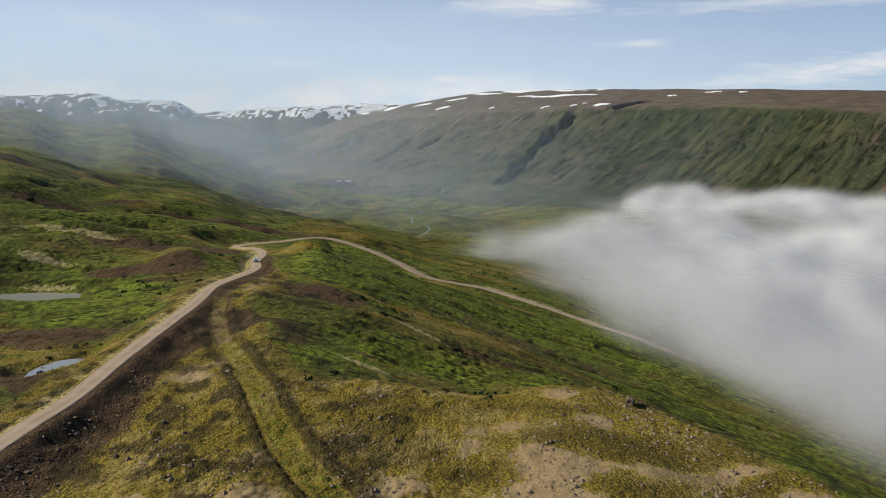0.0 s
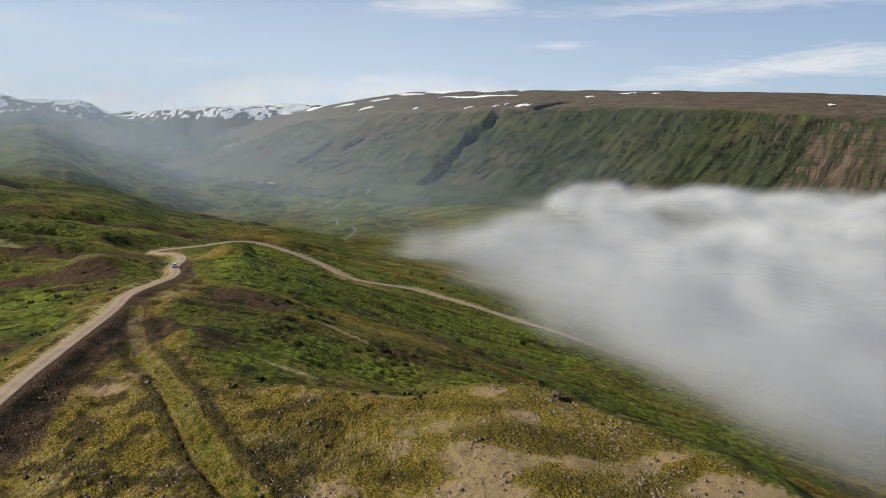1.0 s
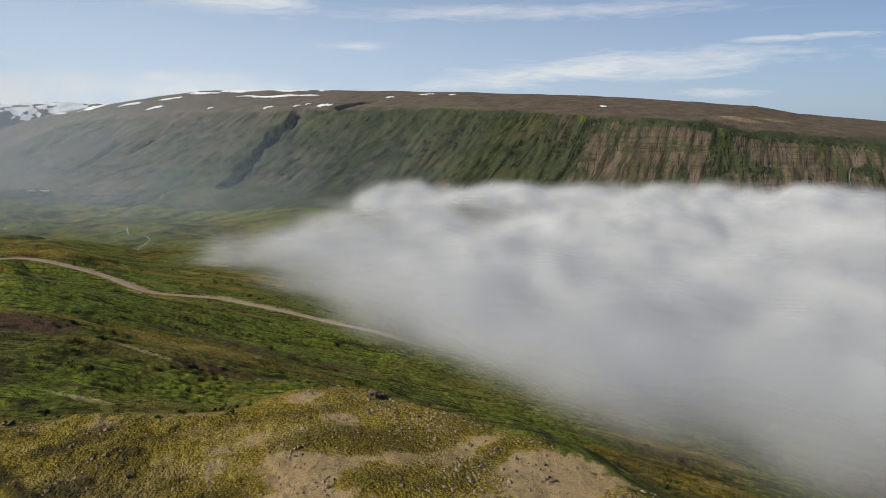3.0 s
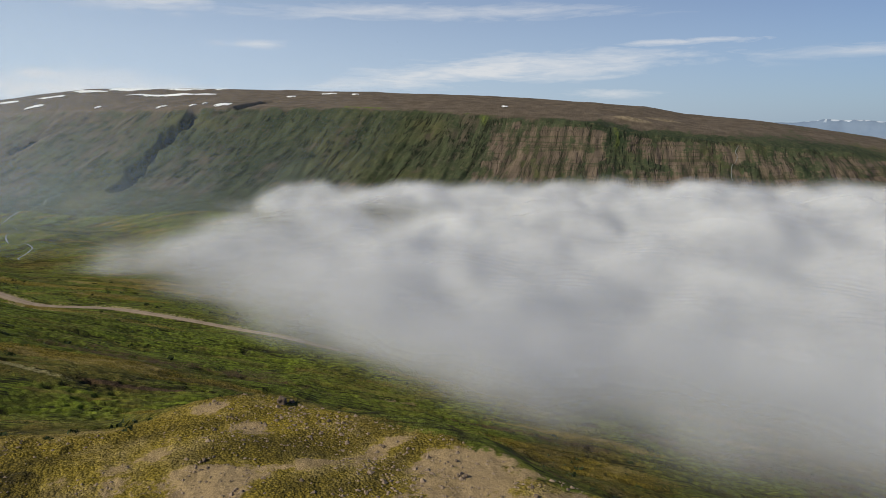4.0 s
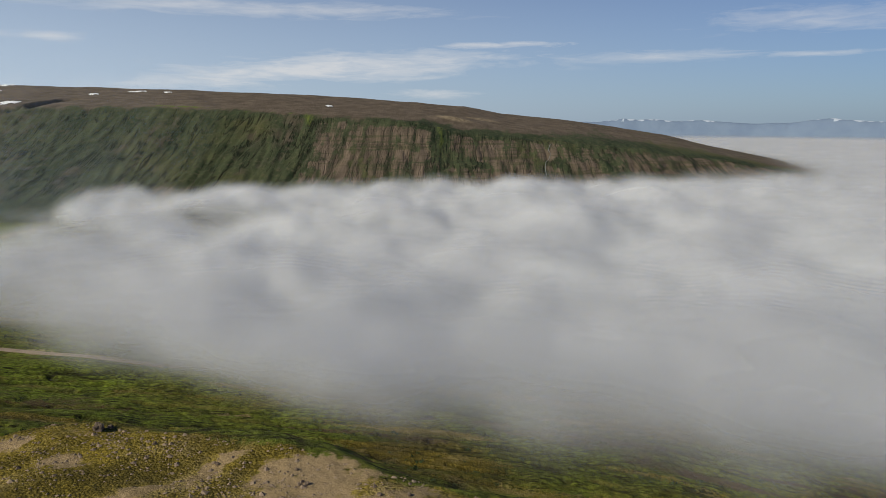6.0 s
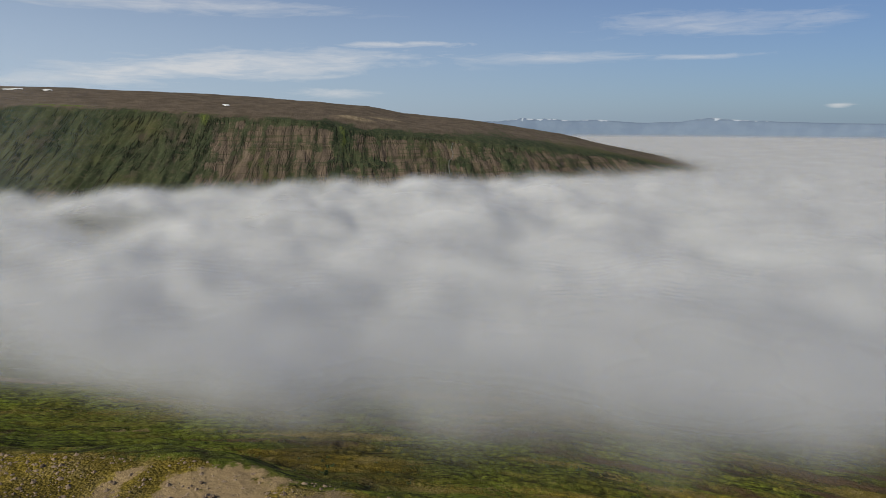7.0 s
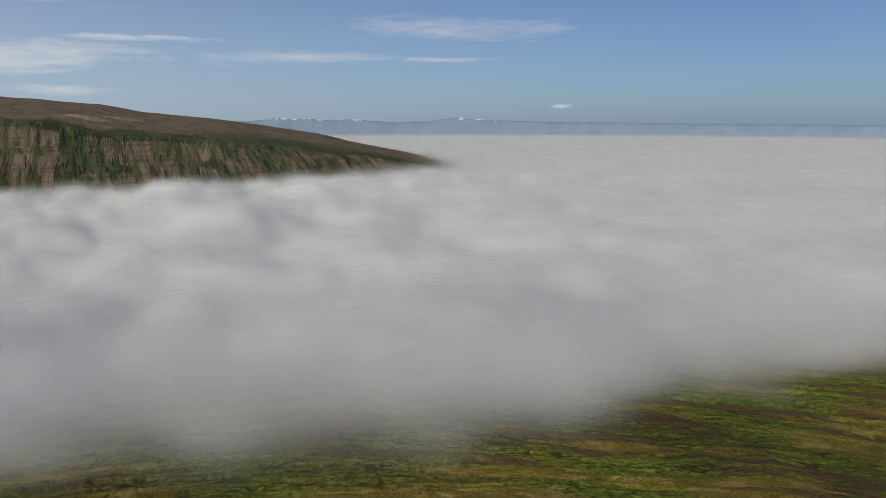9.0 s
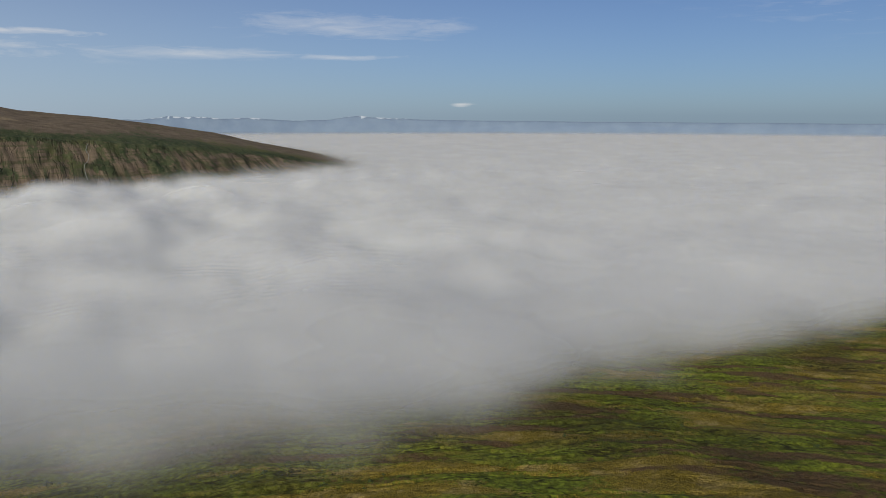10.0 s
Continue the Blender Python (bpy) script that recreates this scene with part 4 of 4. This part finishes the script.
# ---- river, waterfall and snow ----
def drape(name, ctrl, half, mat, lift):
    p = curve_points([(a, b, 0) for a, b in ctrl], 8.0)
    p = [(a, b, float(h) + lift) for (a, b, _), h in zip(p, terrain(np.array([q[0] for q in p]), np.array([q[1] for q in p])))]
    q = np.array(p)
    t = np.gradient(q[:, :2], axis=0)
    t /= np.linalg.norm(t, axis=1)[:, None]
    w = np.linspace(-1, 1, 5)
    wide = half * (1 + 0.4 * gnoise(np.arange(len(q)) / 4.0, np.zeros(len(q)), 113))
    x, y = q[:, 0:1] + t[:, 1:2] * w * wide[:, None], q[:, 1:2] - t[:, 0:1] * w * wide[:, None]
    z = np.broadcast_to(q[:, 2:3], x.shape) - 0.2 * np.abs(w)[None, :]
    return grid_object(name, x, y, z, np.ones((len(q) - 1, 4), bool), mat)


FOAM = plain_material("falling white water", (0.21, 0.22, 0.22), 0.5, 0, 0.3, 0.2)
tagged(drape("river", [(-5, 1250), (-48, 1330), (-28, 1400), (-70, 1500), (-56, 1640), (-98, 1760), (-75, 1900), (-20, 1990), (40, 2060)], 1.3, WATER, 0.8),
       "narrow grey river winding over the hazy valley floor", "river", kind="structure")
tagged(drape("waterfall", [(1560, 1158), (1520, 1136), (1504, 1117), (1466, 1098), (1425, 1072), (1374, 1029)], 0.65, FOAM, 2.0), "thin white waterfall down the banded cliff", "waterfall")


def snow_patch(cx, cy, length, width, seed):
    a, b = np.meshgrid(np.linspace(-1, 1, 44), np.linspace(-1, 1, 14))
    ragged = 1 + 0.45 * gnoise(a * 4 + seed * 7.7, b * 0.8 + seed, 115) + 0.25 * gnoise(a * 11 + seed, b * 2, 116)
    x = cx + (a * length / 2 + b * width / 2 * ragged) * R2
    y = cy + (-a * length / 2 + b * width / 2 * ragged) * R2
    rim = np.clip((1 - np.maximum(np.abs(a), np.abs(b))) * 4, 0, 1)
    z = terrain(x, y) + 0.5 + 2.2 * rim
    inner = (a ** 2 + (b * 0.95) ** 2) < 1.02 + 0.3 * gnoise(a * 5 + seed * 3, b * 2, 117)
    return tagged(grid_object("snow_patch", x, y, z, cell(inner), SNOW), "white old snow patch lying on brown mountain plateau", "snow patch", "snow patches on the plateau")


for n_, (cx, cy, length, width) in enumerate([(533, 2357, 52, 46), (371, 2532, 26, 30), (-3, 3113, 50, 50), (205, 3355, 170, 46), (361, 3290, 210, 50), (458, 2899, 400, 44), (546, 3070, 200, 30), (494, 2435, 16, 18), (-268, 3944, 120, 90),
                                              (1291, 1824, 24, 22), (953, 2486, 70, 26), (803, 2466, 36, 20), (453, 2428, 20, 22), (1021, 2392, 34, 18), (672, 2975, 50, 26), (60, 3350, 130, 40),
                                              (-110, 3480, 120, 50), (193, 2777, 18, 20), (-470, 4688, 160, 120)]):
    snow_patch(cx, cy, length, 1.3 * width, n_)


# ---- boulders, stones and shrubs ----
def boulder(x, y, size, seed, label, flat=0.75):
    bm = bmesh.new()
    bmesh.ops.create_icosphere(bm, subdivisions=3, radius=1)
    for v in bm.verts:
        d = v.co.normalized()
        k = 0.8 + 0.32 * noise.noise(d * 1.3 + Vector((seed * 3.1, 0, 0))) + 0.12 * noise.noise(d * 4 + Vector((0, seed, 0)))
        f = max(abs(d.x), abs(d.y) * 1.05, abs(d.z))
        k *= 0.55 + 0.45 / f
        v.co = Vector((d.x * k * size, d.y * k * size * 0.85, d.z * k * size * flat))
    ob = part("boulder", bm, ROCK)
    base = float(terrain(np.array([x]), np.array([y]))[0])
    ob.matrix_world = pose(x, y, base + size * flat * 0.42, 8 * math.sin(seed), 6, 57 * seed)
    return tagged(ob, label, "boulder", "boulders on the stony hilltop")


boulder(41.2, 141.6, 1.35, 1, "large dark brown boulder standing on gravel hilltop", 0.9)
boulder(43.6, 142.2, 0.75, 2, "dark boulder beside a larger boulder on gravel", 0.7)
for n_, (bx, by, size) in enumerate([(59.2, 93.5, 0.55), (58.2, 94.4, 0.4), (64.9, 80.8, 0.5), (66.5, 84, 0.42), (69, 78, 0.5), (61, 99.5, 0.45), (52, 112, 0.45), (47, 128, 0.5), (20, 118, 0.5), (33, 104, 0.42),
                                     (-9, 122, 0.55), (-40, 118, 0.5), (-58, 133, 0.6), (-51, 126, 0.5), (-62, 120, 0.65), (71, 70, 0.45)]):
    boulder(bx, by, size, n_ + 3, "small weathered grey brown boulder half sunk in gravel")


def scatter(name, places, sizes, build, mat, label, category):
    """Many small pieces in one mesh."""
    verts, faces, base = [], [], 0
    for (x, y, z), size in zip(places, sizes):
        v, f = build(size)
        verts.append(v + np.array([x, y, z]))
        faces.extend([tuple(i + base for i in q) for q in f])
        base += len(v)
    me = bpy.data.meshes.new(name)
    me.from_pydata(np.concatenate(verts).tolist(), [], faces)
    me.materials.append(mat)
    return tagged(new(name, me), label, category, kind="stuff")


rng = np.random.default_rng(4)


def stone_piece(size):
    a = rng.uniform(0, 6.28)
    ring = [(math.cos(a + k * 1.2566), math.sin(a + k * 1.2566), rng.uniform(-0.2, 0.35)) for k in range(5)]
    v = np.array(ring + [(rng.uniform(-0.3, 0.3), rng.uniform(-0.3, 0.3), rng.uniform(0.6, 0.95)), (0, 0, -0.5)]) * size * rng.uniform(0.7, 1.3, (7, 1))
    return v, [(k, (k + 1) % 5, 5) for k in range(5)] + [((k + 1) % 5, k, 6) for k in range(5)]


def shrub_piece(size):
    v, f = [], []
    for k in range(16):
        d = rng.normal(size=3)
        d /= np.linalg.norm(d)
        d[2] = abs(d[2])
        c = d * size * rng.uniform(0.5, 1.0) * np.array([1.0, 1.0, 0.7])
        e1, e2 = rng.normal(size=3), rng.normal(size=3)
        e1 *= size * 0.34 / np.linalg.norm(e1)
        e2 *= size * 0.34 / np.linalg.norm(e2)
        v += [c - e1, c - e2, c + e1, c + e2]
        f.append((4 * k, 4 * k + 1, 4 * k + 2, 4 * k + 3))
    return np.array(v), f


def spots(count, x0, x1, y0, y1, test):
    x, y = rng.uniform(x0, x1, count), rng.uniform(y0, y1, count)
    ok = test(x, y)
    x, y = x[ok], y[ok]
    return np.stack([x, y, terrain(x, y)], -1)


def on_gravel(x, y):
    e, _, _ = to_line(x, y, ROAD, 20)
    return inside(x, y, EDGE) & (e > 5) & (fbm(x, y, 20, 3, 131) + 0.25 * smooth(0, 50, x) > rng.uniform(-0.1, 0.55, x.shape))


def on_turf(x, y):
    cut, strip, _ = terraces(x, y)
    e, _, _ = to_line(x, y, ROAD, 20)
    return ~inside(x, y, EDGE) & (e > 9) & (fbm(x, y, 60, 4, 133) + 0.5 * cut > rng.uniform(0.05, 0.6, x.shape))


PEBBLE = plain_material("loose hill stones", (0.27, 0.20, 0.145), 0.95, 0, 0.55, 0.6, 0)
BUSH = plain_material("dwarf birch and willow leaves", (0.040, 0.060, 0.016), 0.9, 0, 0.6, 0.7, 0)
spot = spots(16000, -85, 85, 55, 165, on_gravel)
scatter("stones", spot, rng.gamma(2.2, 0.075, len(spot)) + 0.08, stone_piece, PEBBLE, "loose brown stones scattered over the gravel hilltop", "stones")
spot = spots(15000, -420, 300, -120, 640, on_turf)
scatter("shrubs", spot, rng.gamma(2.5, 0.22, len(spot)) + 0.25, shrub_piece, BUSH, "low dark green shrubs dotted over the hillside turf", "shrubs")


# ---- the car on the road ----
def lofted(sections):
    """A closed body from (y, half width, bottom, top, shoulder) sections along its length."""
    bm = bmesh.new()
    rings = []
    for y, w, lo, hi, tuck in sections:
        pts = [(-w * 0.96, lo), (-w, lo + 0.3 * (hi - lo)), (-w * 0.98, hi - 0.18 * (hi - lo)), (-w * tuck, hi), (w * tuck, hi), (w * 0.98, hi - 0.18 * (hi - lo)), (w, lo + 0.3 * (hi - lo)), (w * 0.96, lo)]
        rings.append([bm.verts.new((a, y, b)) for a, b in pts])
    for r0, r1 in zip(rings[:-1], rings[1:]):
        for k in range(8):
            bm.faces.new((r0[k], r0[(k + 1) % 8], r1[(k + 1) % 8], r1[k]))
    bm.faces.new(rings[0][::-1])
    bm.faces.new(rings[-1])
    bmesh.ops.recalc_face_normals(bm, faces=bm.faces)
    return bm


def box(cx, cy, cz, sx, sy, sz, bevel=0.0):
    bm = bmesh.new()
    bmesh.ops.create_cube(bm, size=1)
    for v in bm.verts:
        v.co = (cx + v.co.x * sx, cy + v.co.y * sy, cz + v.co.z * sz)
    if bevel:
        bmesh.ops.bevel(bm, geom=bm.edges[:], offset=bevel, segments=2, affect="EDGES")
    return bm


def cylinder_x(cx, cy, cz, radius, width, segs=20):
    bm = bmesh.new()
    bmesh.ops.create_cone(bm, cap_ends=True, segments=segs, radius1=radius, radius2=radius, depth=width)
    bmesh.ops.transform(bm, matrix=pose(cx, cy, cz, 0, 90, 0), verts=bm.verts)
    return bm


def car():
    paint = plain_material("white car paint", (0.78, 0.78, 0.77), 0.3, 0, 0.05, 3, 0)
    glass = plain_material("dark window glass", (0.015, 0.018, 0.02), 0.08, 0, 0.1, 3, 0)
    rubber = plain_material("black tyre rubber", (0.02, 0.02, 0.02), 0.85, 0, 0.2, 8, 0)
    steel = plain_material("grey wheel alloy", (0.45, 0.45, 0.46), 0.35, 0.8, 0.1, 8, 0)
    red = plain_material("red lamp lens", (0.45, 0.02, 0.015), 0.25, 0, 0.1, 8, 0)
    pale = plain_material("clear lamp lens", (0.75, 0.75, 0.72), 0.2, 0, 0.1, 8, 0)
    root = tagged(new("car"), "white off-road estate car driving on the gravel road", "car")
    part("body", lofted([(-2.2, 0.86, 0.42, 0.98, 0.9), (-2.1, 0.92, 0.36, 1.06, 0.92), (-1.0, 0.95, 0.34, 1.08, 0.94), (0.9, 0.95, 0.34, 1.08, 0.94), (1.0, 0.93, 0.34, 1.04, 0.92), (2.0, 0.88, 0.36, 0.92, 0.88),
                         (2.25, 0.78, 0.44, 0.78, 0.85)]), paint, root)
    part("cabin", lofted([(-2.08, 0.80, 1.06, 1.16, 0.9), (-1.85, 0.82, 1.05, 1.72, 0.88), (-1.2, 0.83, 1.05, 1.80, 0.88), (0.1, 0.82, 1.05, 1.79, 0.86), (0.45, 0.80, 1.05, 1.66, 0.84), (1.05, 0.78, 1.02, 1.10, 0.9)]), paint, root)
    for y, ly in ((-1.35, 0.85), (-0.35, 0.85), (0.35, 0.4)):
        for sx in (-1, 1):
            part("window", box(sx * 0.815, y, 1.38, 0.03, ly, 0.42, 0.01), glass, root)
    part("window", box(0, -1.99, 1.42, 1.3, 0.05, 0.42, 0.01), glass, root, "dark rear window")
    w = part("windscreen", box(0, 0, 0, 1.36, 0.04, 0.62, 0.01), glass, root)
    w.matrix_local = pose(0, 0.78, 1.36, 46, 0, 0)
    for sx in (-1, 1):
        part("tail_light", box(sx * 0.78, -2.17, 0.92, 0.16, 0.08, 0.26, 0.01), red, root)
        part("headlight", box(sx * 0.62, 2.18, 0.74, 0.3, 0.1, 0.14, 0.02), pale, root)
        part("mirror", box(sx * 1.03, 0.62, 1.12, 0.18, 0.1, 0.14, 0.02), paint, root)
        for y in (-1.35, 1.4):
            wheel = part("wheel", cylinder_x(sx * 0.84, y, 0.36, 0.36, 0.24), rubber, root)
            part("rim", cylinder_x(sx * 0.93, y, 0.36, 0.22, 0.10), steel, wheel)
    part("bumper", box(0, -2.22, 0.5, 1.7, 0.12, 0.2, 0.03), rubber, root)
    part("bumper", box(0, 2.24, 0.48, 1.6, 0.12, 0.18, 0.03), rubber, root)
    return root


ride = car()
ride.matrix_world = pose(-86.2, 308, float(np.interp(308, [294, 311], [136, 135])) + 0.2, -3.2, 0, 16)


# ---- farm on the valley floor ----
def farmhouse(x, y, length, width, turn, label):
    plaster, iron = plain_material("white house wall", (0.78, 0.78, 0.76), 0.8, 0, 0.1, 1, 0), plain_material("grey iron roof", (0.42, 0.43, 0.45), 0.5, 0.3, 0.2, 1, 0)
    base = float(terrain(np.array([x]), np.array([y]))[0])
    root = tagged(new("farmhouse"), label, "house", "farm buildings")
    part("wall", box(0, 0, 1.4, length, width, 3.4), plaster, root)
    bm = bmesh.new()
    a, b = length / 2 + 0.4, width / 2 + 0.4
    v = [bm.verts.new(p) for p in ((-a, -b, 3.0), (a, -b, 3.0), (a, b, 3.0), (-a, b, 3.0), (-a, 0, 6.0), (a, 0, 6.0))]
    for q in ((0, 1, 5, 4), (2, 3, 4, 5), (0, 4, 3), (1, 2, 5), (3, 2, 1, 0)):
        bm.faces.new([v[k] for k in q])
    part("roof", bm, iron, root)
    root.matrix_world = pose(x, y, base, 0, 0, turn)
    return root


farmhouse(-365, 2402, 18, 9, 20, "white farmhouse with grey iron roof on valley floor")
farmhouse(-335, 2432, 26, 10, -15, "long white barn with grey roof beside the farmhouse")


# ---- fog bank and valley haze ----
faz = np.radians(np.linspace(-3, 126, 470))
frad = np.geomspace(170, 4940, 250)
FA, FR = np.meshgrid(faz, frad)
FX, FY = FR * np.sin(FA), FR * np.cos(FA)
FT, FB = fog_top(FX, FY)
FGZ = terrain(FX, FY)
for _ in range(2):
    for axis in (0, 1):
        pad = np.pad(FGZ, [(2, 2) if k == axis else (0, 0) for k in (0, 1)], mode="edge")
        FGZ = sum(np.take(pad, range(k, k + FGZ.shape[axis]), axis) for k in range(5)) / 5
fog = tagged(new("fog_bank"), "thick white fog bank filling the valley down to the sea", "fog", kind="stuff")
LAYERS = [(-17, 1.0, 7), (-12, 0.55, 7), (-8.5, 0.46, 7), (-5.5, 0.38, 7), (-2.5, 0.30, 8), (0.5, 0.23, 9), (3.5, 0.17, 10), (7, 0.12, 11), (11, 0.08, 12), (16, 0.045, 14)]
for i, (up, strength, tau) in enumerate(LAYERS):
    z = FT + up * (1 + 0.25 * fbm(FX, FY, 120, 2, 120))
    thick = z - FGZ
    torn = np.clip(FB * (1 + 1.2 * (1 - FB) * fbm(FX, FY, 80, 3, 170)), 0, 1) ** (1 + 0.10 * i)
    dens = strength * (1 - np.exp(-np.clip(thick, 0, 999) / tau)) * torn
    keep = (cell(thick) > -6) & (cell(dens) + cell(np.roll(dens, -1, 0)) > 0.004)
    ob = grid_object("layer", FX, FY, z, keep, FOG, {"thickness": dens})
    ob.parent = fog
haze = tagged(new("valley_haze"), "thin bluish morning haze over the valley floor", "haze", kind="stuff")
for i, across in enumerate((-640, -800, -980, -1180, -1400, -1650, -1930, -2250, -2600, -2980, -3350)):
    HS, HZ = np.meshgrid(np.linspace(-900, 2100, 110), np.linspace(-30, 430, 34))
    hu = across + 60 * gnoise(HS / 500, HZ * 0 + i, 160)
    hx, hy = (HS + hu) * R2, (HS - hu) * R2
    hg = terrain(hx, hy)
    dens = (0.10 * np.exp(-np.clip(HZ, 0, 999) / 80) + (0.012 + 0.045 * smooth(1050, 750, HS) if across > -1700 else 0.075)) * np.clip((HZ - hg) / 60, 0, 1) * smooth(430, 330, HZ) * smooth(2100, 1700, HS) * smooth(-900, -500, HS)
    ob = grid_object("layer", hx, hy, HZ, cell(dens) + cell(np.roll(dens, -1, 0)) > 0.001, HAZE, {"thickness": dens})
    ob.parent = haze
